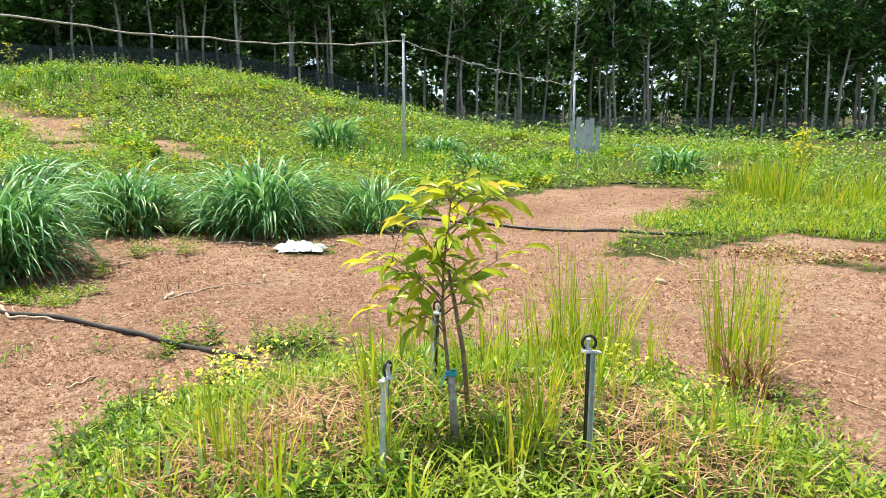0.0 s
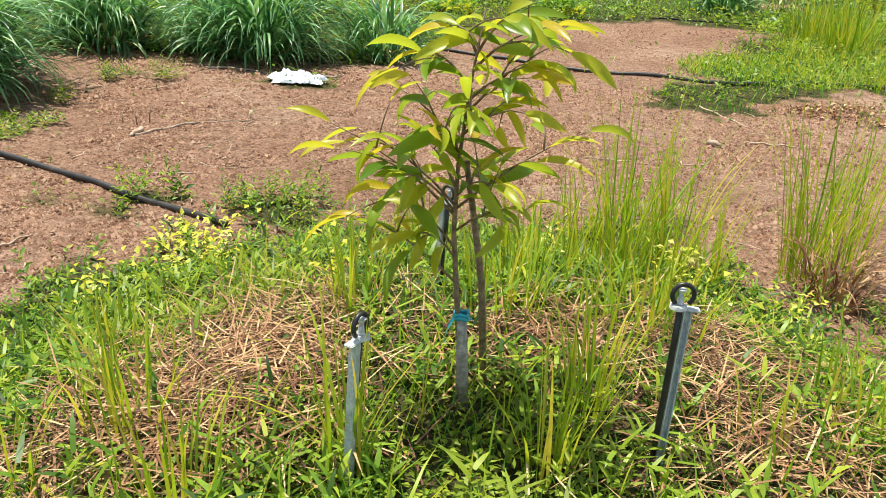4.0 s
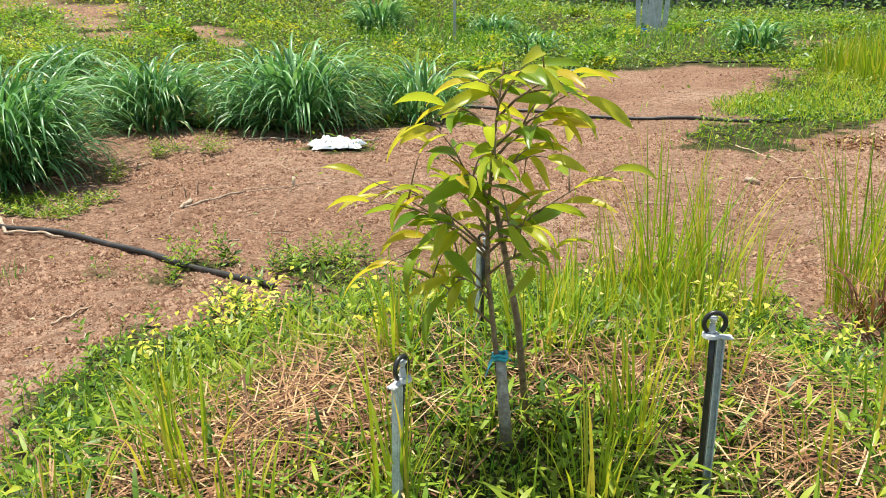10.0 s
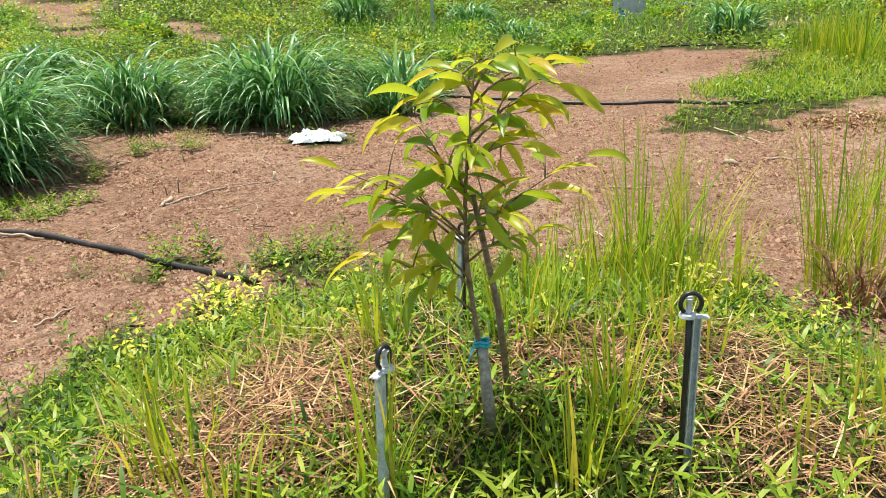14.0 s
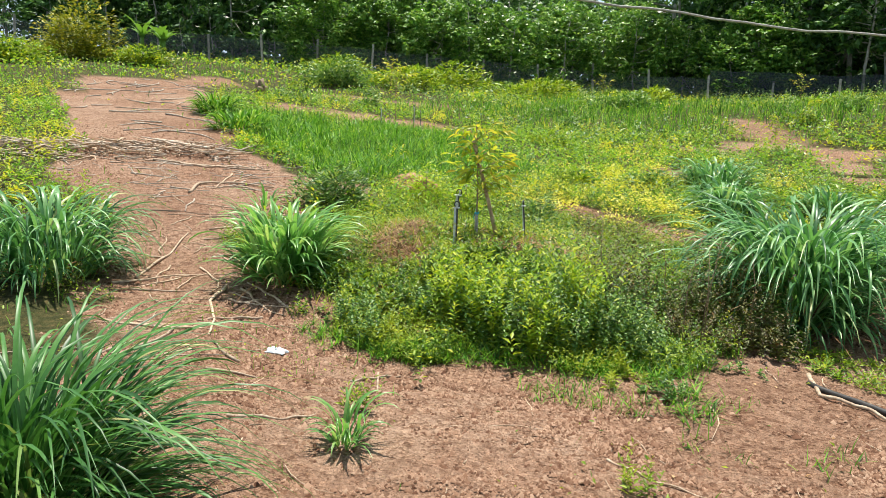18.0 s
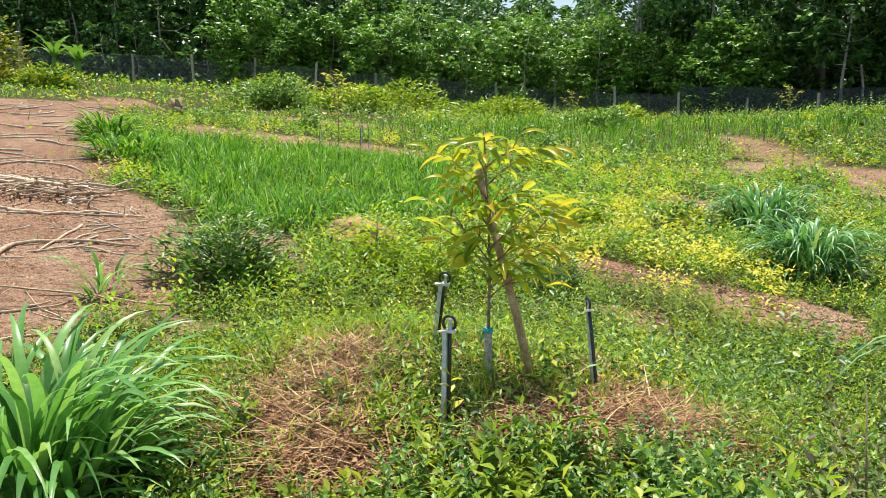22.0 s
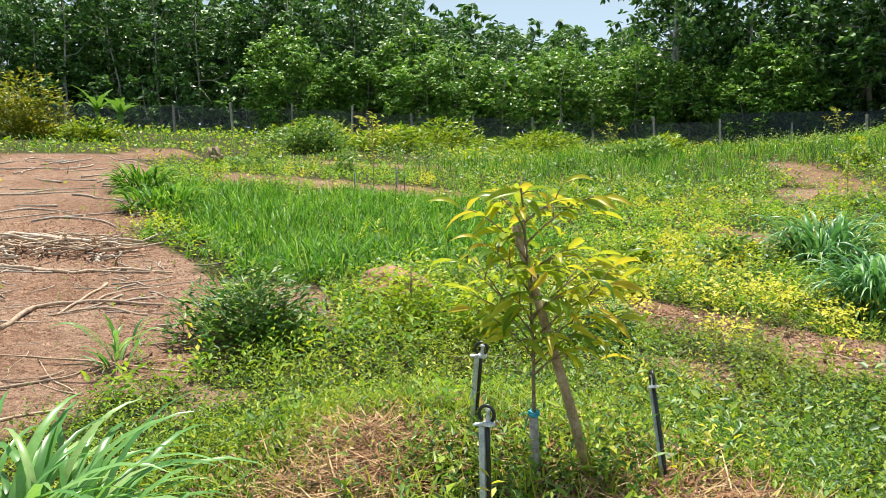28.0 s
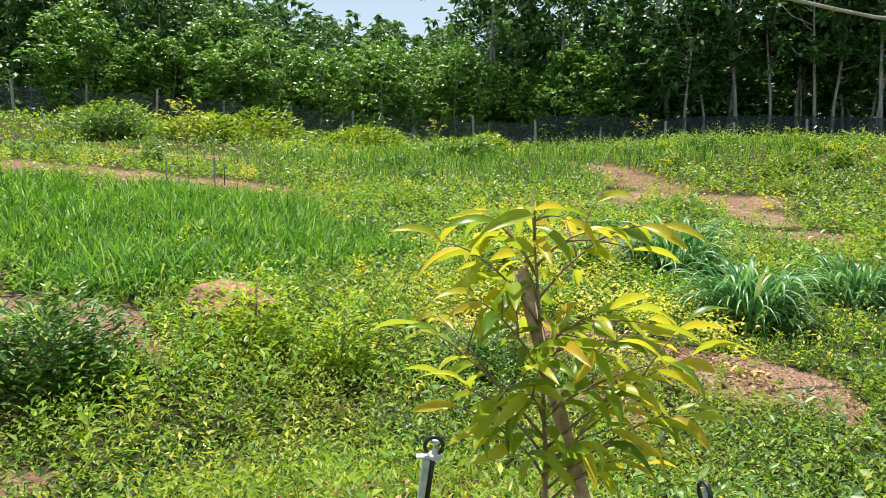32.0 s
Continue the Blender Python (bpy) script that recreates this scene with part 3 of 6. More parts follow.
sets = [polar(100000, 0.2, -1.9, -42, 60, 0.7, 52, 2.05), polar(165000, -4.2, 0.2, -5, 115, 0.9, 58, 2.1), polar(24000, -3.0, -0.5, 0, 360, 0.8, 45, 1.9)]
PX, PY, PR = (np.concatenate(c) for c in zip(*sets))
open_earth = bare(PX, PY)
ok = (rng.random(len(PX)) > (1 - weed_gap(PX, PY)) * 0.9) & (rng.random(len(PX)) > open_earth * np.where((PX < -9) & (PY > 4) | (PY > 14), 0.95, 0.985)) & ~((PY > 34 + 0.12 * PX) & (PX > -30)) & (PX > -50)
PX, PY, PR = PX[ok], PY[ok], PR[ok]
PZ = land(PX, PY)
size = 0.016 + 0.0031 * PR
on_mound_a = np.exp(-((PX / 1.5) ** 2 + (PY / 1.6) ** 2) ** 2)
on_mound_b = np.exp(-(((PX + 6.6) / 1.6) ** 2 + ((PY - 1.9) / 1.4) ** 2) ** 2)
herb, lawn = herb_zone(PX, PY), lawn_zone(PX, PY)
n1, n2 = soft_noise(PX, PY, 1.7, 31), soft_noise(PX, PY, 0.55, 32)
lump = soft_noise(PX, PY, 0.9, 36) * soft_noise(PX, PY, 2.1, 37)
tall = (0.04 + 0.2 * n1 * n2) * (1 - 0.5 * on_mound_a) * (1 - 0.6 * on_mound_b) + (0.12 * n2 + 0.5 * lump) * np.clip((PR - 4) / 22, 0, 1)
far_yellow = np.where(PY > 13, 0.75, 1.0) * np.clip((-PX - 7) / 3 + (PY - 7) / 3, 0, 1) * np.clip((0.6 * n1 + 0.4 * soft_noise(PX, PY, 0.8, 34) - 0.32) / 0.2, 0, 1)
kindof = rng.random(len(PX))
is_lawn = rng.random(len(PX)) < np.maximum(lawn, 0.18 + 0.35 * (soft_noise(PX, PY, 2.3, 33) > 0.55))
is_creep = ~is_lawn & (kindof < far_yellow * 0.85)
is_weed = ~is_lawn & ~is_creep


def cover_object(name, sel, mat, label, category, wide=0.55, up=(0.0, 0.9), high=1.0):
    p = np.stack([PX[sel], PY[sel], PZ[sel] + rng.random(sel.sum()) ** 1.5 * tall[sel] * high], -1)
    m = sel.sum()
    az, tilt, ln, wd = rng.uniform(0, TAU, m), rng.uniform(*up, m), size[sel] * rng.uniform(0.7, 1.5, m), size[sel] * wide * rng.uniform(0.7, 1.3, m)
    near = PR[sel] < 6
    v, f = joined([kites(p[near], az[near], tilt[near], ln[near], wd[near]), flakes(p[~near], az[~near], tilt[~near], ln[~near] * 1.15, wd[~near] * 1.15, rng)])
    return tagged(new(name, quick(name, v, f, mat)), label, category, kind="stuff")


cover_object("creeping_plants", is_creep, M_CREEPER, "yellow-green creeping ground cover with small leaves", "ground cover", 0.7)
cover_object("ridge_herbs", is_weed & (PY > 13) & (n2 > 0.5), M_HERB, "low blue-green herbs on the ridge", "weeds", 0.5)
cover_object("ridge_weeds", is_weed & (PY > 13) & (n2 <= 0.5), M_WEED, "low fresh green weeds covering the ridge", "weeds", 0.5)
cover_object("low_weeds", is_weed & (PY <= 13), M_WEED, "low green weeds covering the earth", "weeds", 0.5)
m = is_lawn.sum()
p = np.stack([PX[is_lawn], PY[is_lawn], PZ[is_lawn]], -1)
hgt = (0.05 + 0.0075 * PR[is_lawn]) * (1 + 0.9 * lawn[is_lawn]) * rng.uniform(0.6, 1.3, m)
v, f = blades(p, hgt, 0.004 + 0.0011 * PR[is_lawn], rng.uniform(0, TAU, m), rng.uniform(0.0, 0.5, m), rng.uniform(0.1, 1.2, m), 2)
tagged(new("field_grass", quick("field_grass", v, f, M_GRASS)), "bright green field grass", "grass", kind="stuff")

# the lush grass strip on the slope
p = scatter(42000, -20, -11, 2.0, 8.5, lambda x, y: (0.35 + 0.65 * soft_noise(x, y, 0.5, 78)) * np.maximum(zone(x, y, -12.6, 3.9, -18.5, 4.2, 1.2, 1.0), zone(x, y, -13.2, 5.6, -17.0, 6.6, 1.3, 1.0)))
m = len(p)
v, f = blades(p, rng.uniform(0.16, 0.4, m) * (0.35 + 1.2 * soft_noise(p[:, 0], p[:, 1], 0.45, 77)), rng.uniform(0.016, 0.034, m), rng.uniform(0, TAU, m), rng.uniform(0.2, 1.0, m), rng.uniform(0.5, 2.0, m), 3)
tagged(new("meadow_grass", quick("meadow_grass", v, f, M_GRASS)), "dense knee-high bright green grass", "grass", kind="stuff")

# herb thicket before the second mound
def thicket(name, n, keep, h0, h1, leaves, length, width, mat, label):
    q = scatter(n, -7.4, -3.6, 0.1, 4.3, lambda x, y: keep(x, y) * weed_gap(x, y) * np.interp(x, [-6.0, -5.5], [0.3, 1.0]))
    hh = (h0 + (h1 - h0) * soft_noise(q[:, 0], q[:, 1], 0.3, 41)) * rng.uniform(0.6, 1.15, len(q)) * (0.35 + 0.65 * herb_zone(q[:, 0], q[:, 1])) * np.interp(q[:, 0], [-6.2, -5.45], [0.45, 1.0])
    v, f = herbs(q, hh, leaves, length, width)
    return tagged(new(name, quick(name, v, f, mat)), label, "weeds", kind="stuff")


thicket("herb_thicket", 14000, lambda x, y: herb_zone(x, y) ** 2 * 0.9, 0.1, 0.42, 18, 0.034, 0.019, M_HERB, "dense blue-green herbs with small leaves")
thicket("fresh_herbs", 4200, lambda x, y: herb_zone(x, y) * np.clip((soft_noise(x, y, 0.42, 42) - 0.45) * 6, 0, 1), 0.14, 0.48, 13, 0.062, 0.026, M_WEED, "fresh green herbs standing in the thicket")
thicket("light_herbs", 9000, lambda x, y: herb_zone(x, y) * lobe(x, y, (-5.35, 1.0, 0.28), (-5.05, 1.3, 0.26), (-4.8, 1.35, 0.16), (-5.0, 1.75, 0.24)), 0.34, 0.56, 20, 0.058, 0.021, M_BRIGHT, "light yellow-green feathery herbs")
thicket("fringe_herbs", 1600, lambda x, y: lobe(x, y, (-4.4, 1.55, 0.3)), 0.12, 0.34, 14, 0.04, 0.018, M_WEED, "fresh green herbs at the thicket's edge")
thicket("low_fringe", 5000, lambda x, y: np.clip(herb_zone(x, y) * 1.5, 0, 1) * (1 - herb_zone(x, y)) * 2, 0.06, 0.16, 12, 0.028, 0.016, M_HERB, "low blue-green herbs along the thicket's foot")
thicket("twiggy_herbs", 6500, lambda x, y: lobe(x, y, (-4.75, 2.7, 0.5), (-5.1, 2.3, 0.4), (-4.5, 2.9, 0.35), (-4.9, 3.2, 0.35)), 0.4, 0.75, 26, 0.04, 0.018, M_RUST, "twiggy dark reddish herbs beside the grass clump")
q = scatter(6, -5.3, -4.5, 1.9, 3.0, lambda x, y: 0 * x + 1)
for x, y, z in q:
    tagged(new("dry_herb_stalk", bar_mesh("dry_herb_stalk", [(x, y, z), (x + rng.normal(0, 0.03), y + rng.normal(0, 0.03), z + 0.4), (x + rng.normal(0, 0.07), y + rng.normal(0, 0.07), z + rng.uniform(0.6, 0.85))], [0.004, 0.003, 0.0015], M_STEM, 5)), "thin brown herb stalk standing in the thicket", "stalk", "herb stalks")
u = rng.random(420)
x = np.interp(u, [0, 0.2, 0.4, 0.55, 0.7, 0.85, 1], [-5.9, -5.27, -5.06, -4.84, -4.54, -4.3, -3.7]) + rng.normal(0, 0.07, 420)
y = np.interp(u, [0, 0.2, 0.4, 0.55, 0.7, 0.85, 1], [0.21, 0.44, 0.8, 1.08, 1.42, 1.9, 1.5]) + rng.normal(0, 0.07, 420)
p = np.repeat(np.stack([x, y, land(x, y)], -1), 5, 0)
m = len(p)
v, f = blades(p, rng.uniform(0.05, 0.16, m), rng.uniform(0.006, 0.012, m), rng.uniform(0, TAU, m), rng.uniform(0.4, 1.3, m), rng.uniform(0.1, 0.9, m), 3)
tagged(new("edge_grass", quick("edge_grass", v, f, M_GRASS)), "sprawling green grass sprouts along the thicket's foot", "grass", kind="stuff")

# whorled weeds, field by field
def weed_field(name, n, x0, x1, y0, y1, keep, h0, h1, leaves, length, width, mat, label):
    q = scatter(n, x0, x1, y0, y1, keep)
    hh = rng.uniform(h0, h1, len(q)) * (0.45 + 1.1 * soft_noise(q[:, 0], q[:, 1], 0.8, 51))
    v, f = herbs(q, hh, leaves, length, width)
    return tagged(new(name, quick(name, v, f, mat)), label, "weeds", kind="stuff")


def open_cover(x, y):
    return (1 - bare(x, y)) * (1 - lawn_zone(x, y) * 0.9)


weed_field("whorled_weeds", 10500, -11.5, -4.2, 0.2, 6.8, lambda x, y: open_cover(x, y) * weed_gap(x, y) ** 2 * (1 - 0.75 * np.exp(-(((x + 6.6) / 1.3) ** 2 + ((y - 1.9) / 1.1) ** 2) ** 2)), 0.08, 0.22, 9, 0.041, 0.0145, M_WEED, "knee-high green weeds with lance-shaped leaves")
weed_field("dark_weeds", 4200, -11.5, -4.2, 0.6, 6.8, lambda x, y: open_cover(x, y) * weed_gap(x, y) ** 2 * np.clip((soft_noise(x, y, 0.9, 52) - 0.45) * 6, 0, 1), 0.1, 0.26, 10, 0.038, 0.014, M_HERB, "dark green weeds with reddish stems")
weed_field("rusty_weeds", 1500, -9.8, -7.2, 3.0, 6.4, lambda x, y: np.clip((soft_noise(x, y, 0.8, 56) - 0.4) * 5, 0, 1) * np.clip(1.6 - np.hypot((x + 8.6) / 1.2, (y - 4.6) / 1.4), 0, 1), 0.1, 0.3, 9, 0.035, 0.014, M_RUST, "rusty brown dry weeds between the green")
weed_field("yellow_weeds", 420, -12.0, -4.0, 0.2, 8.0, lambda x, y: open_cover(x, y) * np.clip((soft_noise(x, y, 0.7, 53) - 0.6) * 8, 0, 1), 0.12, 0.3, 9, 0.05, 0.022, M_FLOWER, "yellow-leaved weeds among the green")
weed_field("slope_weeds", 9000, -24, -9, -2, 16, lambda x, y: open_cover(x, y) * 0.9, 0.1, 0.32, 7, 0.08, 0.034, M_CREEPER, "yellow-green weeds on the slope")
weed_field("field_weeds", 8000, -11, 9, 6.2, 20, lambda x, y: open_cover(x, y) * 0.9, 0.08, 0.28, 7, 0.07, 0.026, M_WEED, "green weeds behind the grass clumps")
weed_field("hill_weeds", 6000, -34, 10, 14, 36, lambda x, y: open_cover(x, y) * 0.8, 0.15, 0.5, 6, 0.13, 0.055, M_WEED, "green weeds on the ridge")
weed_field("yellow_hill_weeds", 4200, -34, 10, 12, 34, lambda x, y: open_cover(x, y) * np.clip((soft_noise(x, y, 2.6, 54) - 0.45) * 6, 0, 1), 0.15, 0.4, 6, 0.12, 0.06, M_CREEPER, "yellow-green weeds on the ridge")
weed_field("dark_hill_weeds", 7600, -34, 10, 10, 34, lambda x, y: open_cover(x, y) * np.clip((soft_noise(x, y, 2.2, 55) - 0.5) * 6, 0, 1), 0.2, 0.6, 7, 0.13, 0.055, M_HERB, "darker green weeds on the ridge")
weed_field("patch_weeds", 420, -9.9, -7.2, 4.9, 6.6, lambda x, y: bare(x, y) * np.clip((soft_noise(x, y, 0.35, 75) - 0.45) * 5, 0, 1), 0.06, 0.2, 9, 0.045, 0.018, M_WEED, "weeds dotted over the bare patch")
weed_field("edge_weeds", 1500, -2.4, 2.0, -1.8, 2.4, lambda x, y: (1 - bare(x, y)) * np.clip(np.hypot((x + 0.05) / 1.6, (y - 0.3) / 1.6) - 0.55, 0, 0.6) * 1.6, 0.07, 0.22, 11, 0.055, 0.02, M_WEED, "leafy green weeds at the edge of the mound")

def leaf_mat(name, n, x0, x1, y0, y1, keep, high, leaf, mat, label):
    q = scatter(n, x0, x1, y0, y1, keep)
    k = len(q)
    q[:, 2] += rng.random(k) ** 1.5 * high
    v, f = kites(q, rng.uniform(0, TAU, k), rng.uniform(-0.3, 0.9, k), leaf * rng.uniform(0.6, 1.3, k), leaf * 0.62 * rng.uniform(0.6, 1.2, k))
    return tagged(new(name, quick(name, v, f, mat)), label, "ground cover", kind="stuff")


leaf_mat("creeper_mats", 52000, -15, -7.4, 3.6, 13.5, lambda x, y: np.clip((0.6 * soft_noise(x, y, 1.3, 59) + 0.4 * soft_noise(x, y, 0.4, 58) - 0.5) * 8, 0, 1) * np.clip(1.5 - np.abs((x + 10.4) * 0.5 + (y - 7.4) * 0.2), 0, 1), 0.1, 0.055, M_FLOWER, "mats of yellow creeper on the slope")
leaf_mat("bare_creepers", 22000, -10.5, -7.0, 4.6, 8.4, lambda x, y: np.clip((soft_noise(x, y, 0.3, 63) - 0.25) * 5, 0, 1) * np.maximum(lobe(x, y, (-9.1, 7.0, 0.75), (-8.6, 6.6, 0.5), (-9.5, 6.3, 0.4)), 0.6 * lobe(x, y, (-8.7, 5.55, 0.28), (-7.9, 5.95, 0.18), (-10.0, 5.3, 0.3))), 0.2, 0.048, M_FLOWER, "yellow creepers running over bare earth")
leaf_mat("ridge_creepers", 16000, -22, -2, 10, 26, lambda x, y: np.clip((0.55 * soft_noise(x, y, 1.8, 68) + 0.45 * soft_noise(x, y, 0.6, 69) - 0.52) * 8, 0, 1), 0.14, 0.075, M_CREEPER, "mats of yellow-green creeper on the ridge")
leaf_mat("earth_mulch", 5200, 1.9, 6.0, 5.7, 7.3, lambda x, y: np.clip((soft_noise(x, y, 0.4, 70) - 0.2) * 4, 0, 1) * zone(x, y, 2.6, 6.45, 5.4, 6.6, 0.3, 0.4), 0.05, 0.05, M_STRAW, "reddish dry leaf litter at the foot of the far mound")
leaf_mat("mound_litter", 9000, -7.7, -5.2, 0.7, 3.5, lambda x, y: 0.25 + 0.75 * np.clip((soft_noise(x, y, 0.3, 73) - 0.4) * 5, 0, 1), 0.07, 0.03, M_STRAW, "dry brown leaf litter among the weeds of the mound")
leaf_mat("slope_litter", 5000, -10.2, -7.0, 4.7, 6.8, lambda x, y: np.clip((soft_noise(x, y, 0.3, 74) - 0.35) * 4, 0, 1) * (0.3 + 0.7 * bare(x, y)), 0.03, 0.035, M_STRAW, "dry brown leaf litter on the bare patch")
leaf_mat("mound_creepers", 20000, -2.0, 1.8, 0.3, 2.2, lambda x, y: np.clip((soft_noise(x, y, 0.16, 64) - 0.4) * 6, 0, 1) * lobe(x, y, (-1.35, 1.25, 0.3), (-1.1, 1.5, 0.2), (0.15, 1.3, 0.22), (0.75, 1.05, 0.3), (1.05, 1.0, 0.2), (-0.15, 0.75, 0.12), (-0.55, 0.55, 0.1), (-1.5, 0.8, 0.15)), 0.24, 0.036, M_FLOWER, "pale yellow creepers at the edge of the mound")
leaf_mat("dark_slope_leaves", 15000, -14, -6.5, 2.6, 14, lambda x, y: open_cover(x, y) * np.clip((soft_noise(x, y, 0.7, 65) - 0.5) * 6, 0, 1), 0.28, 0.06, M_HERB, "dark green leafy weeds in patches on the slope")
leaf_mat("mound_edge_leaves", 5000, -8.6, -4.6, 0.4, 3.6, lambda x, y: (1 - bare(x, y)) * weed_gap(x, y) * np.clip((soft_noise(x, y, 0.35, 66) - 0.5) * 6, 0, 1), 0.14, 0.042, M_CREEPER, "yellow-green leaves among the weeds of the mound")
leaf_mat("path_creepers", 60, -2.6, -2.0, -0.25, 0.4, lambda x, y: np.clip(1.3 - 2.6 * np.hypot(x + 2.32, y - 0.05), 0, 1), 0.05, 0.03, M_FLOWER, "pale yellow creeper sprouting on bare earth")
leaf_mat("forest_floor", 16000, -24, 34, 32, 62, lambda x, y: np.clip((y - 33.5 - 0.12 * x) / 3, 0, 1) * (0.3 + 0.7 * soft_noise(x, y, 2.5, 72)), 0.7, 0.3, M_HERB, "green undergrowth on the floor of the plantation")
for name, n, box, keep, tall_by, wide_by, mt, label in (
    ("far_mound_grass", 16000, (1.5, 8.5, 7.6, 11.5), lambda x, y: zone(x, y, 2.6, 8.9, 7.4, 9.4, 0.95, 0.6) + zone(x, y, 4.2, 10.6, 7.4, 10.8, 1.2, 0.6), (0.08, 0.24), 0.014, M_TALL, "fine yellow-green grass covering the far planting mound"),
    ("far_mound_turf", 12000, (1.5, 8.5, 7.6, 11.5), lambda x, y: zone(x, y, 2.4, 8.9, 7.4, 9.3, 1.0, 0.6), (0.05, 0.16), 0.014, M_GRASS, "short green turf on the far planting mound"),
    ("edge_sprouts", 2200, (-4.5, -2.9, 0.9, 2.1), lambda x, y: np.clip((soft_noise(x, y, 0.22, 67) - 0.5) * 7, 0, 1) * np.clip(1.2 - 2.2 * np.abs((y - 1.45) - 0.7 * (x + 3.8)), 0, 1), (0.04, 0.12), 0.009, M_GRASS, "low green grass sprouts creeping over bare earth")):
    p = scatter(n, *box, keep)
    m = len(p)
    v, f = blades(p, rng.uniform(*tall_by, m), wide_by * rng.uniform(0.6, 1.2, m), rng.uniform(0, TAU, m), rng.uniform(0.1, 1.1, m), rng.uniform(0.1, 1.0, m), 2)
    tagged(new(name, quick(name, v, f, mt)), label, "grass", kind="stuff")
leaf_mat("earth_litter", 2600, -4.6, 3.4, 0.9, 12, lambda x, y: bare(x, y) * 0.8, 0.008, 0.03, M_STRAW, "dry leaf litter scattered on bare earth")
weed_field("hose_weeds", 420, -4.7, -3.5, 2.85, 3.5, lambda x, y: 0.25 + 0.6 * soft_noise(x, y, 0.3, 60), 0.03, 0.1, 8, 0.045, 0.015, M_WEED, "low green weeds beside the hose's end")

# straw mulch on both mounds
pieces = []
for cx, cy, sx, sy, n in STRAW:
    n = int(n * (1.1 if cx > -3 else 1.6))
    x, y = rng.normal(cx, sx, n), rng.normal(cy, sy, n)
    p = np.stack([x, y, land(x, y) + rng.uniform(0.004, 0.075 if cx > -3 else 0.06, n)], -1)
    pieces.append(blades(p, rng.uniform(0.06, 0.24, n), rng.uniform(0.004, 0.009, n), rng.uniform(0, TAU, n), rng.uniform(1.2, 1.75, n), rng.uniform(-0.25, 0.5, n), 2))
v, f = joined(pieces)
tagged(new("straw_mulch", quick("straw_mulch", v, f, M_STRAW)), "dry straw mulch round the saplings", "straw", kind="stuff")

# small upright weeds with lance leaves on the mounds
pieces = []
pp = np.concatenate([scatter(3600, -1.7, 1.8, -1.7, 1.9, lambda x, y: 0.25 * weed_gap(x, y) + 0.6 * soft_noise(x, y, 0.35, 71) * np.exp(-((x / 1.35) ** 2 + (y / 1.5) ** 2) ** 2) * weed_gap(x, y)), scatter(2600, -8.3, -5.0, 0.6, 3.4, lambda x, y: 0.8 * weed_gap(x, y) * np.exp(-(((x + 6.6) / 1.6) ** 2 + ((y - 1.95) / 1.4) ** 2) ** 2))])
for q in pp:
    n = rng.integers(6, 11)
    hgt = rng.uniform(0.03, 0.13)
    zz = np.linspace(0.15, 1, n) * hgt
    p = q + np.stack([rng.normal(0, 0.008, n), rng.normal(0, 0.008, n), zz], -1)
    fine = 1.0 if q[0] > -3 else 0.65
    pieces.append(blades(p, rng.uniform(0.04, 0.1, n) * fine, rng.uniform(0.012, 0.021, n) * fine, np.arange(n) * 2.4 + rng.uniform(0, 6), rng.uniform(0.5, 1.4, n), rng.uniform(0.0, 0.8, n), 3))
v, f = joined(pieces)
tagged(new("mound_weeds", quick("mound_weeds", v, f, M_WEED)), "small upright green weeds on the mounds", "weeds", kind="stuff")
p = np.concatenate([scatter(9000, -1.9, 1.9, -1.9, 2.1, lambda x, y: 0.7 * weed_gap(x, y) * np.exp(-((x / 1.4) ** 2 + (y / 1.6) ** 2) ** 2)), scatter(11000, -8.4, -5.0, 0.4, 3.5, lambda x, y: 0.9 * weed_gap(x, y) * np.exp(-(((x + 6.6) / 1.6) ** 2 + ((y - 1.95) / 1.4) ** 2) ** 2))])
m = len(p)
long = np.where(p[:, 0] > -3, 0.24, 0.17)
v, f = blades(p, rng.uniform(0.05, 1.0, m) * long, rng.uniform(0.004, 0.008, m), rng.uniform(0, TAU, m), rng.uniform(0, 0.5, m), rng.uniform(0.1, 1.0, m), 3)
tagged(new("mound_grass", quick("mound_grass", v, f, M_TALL)), "short yellow-green grass on the planting mounds", "grass", kind="stuff")


def tuft(name, x, y, n, h, spread, mat, w=0.007, lean=0.25, curve=0.5, label="", category="grass tuft", group=""):
    r, a = spread * np.sqrt(rng.random(n)), rng.uniform(0, TAU, n)
    px, py = x + r * np.cos(a), y + r * np.sin(a)
    v, f = blades(np.stack([px, py, land(px, py)], -1), h * rng.uniform(0.5, 1.08, n), w * rng.uniform(0.7, 1.3, n), a + rng.normal(0, 0.7, n), np.abs(rng.normal(0, lean, n)), np.abs(rng.normal(0, curve, n)), 4)
    return tagged(new(name, quick(name, v, f, mat)), label, category, group)


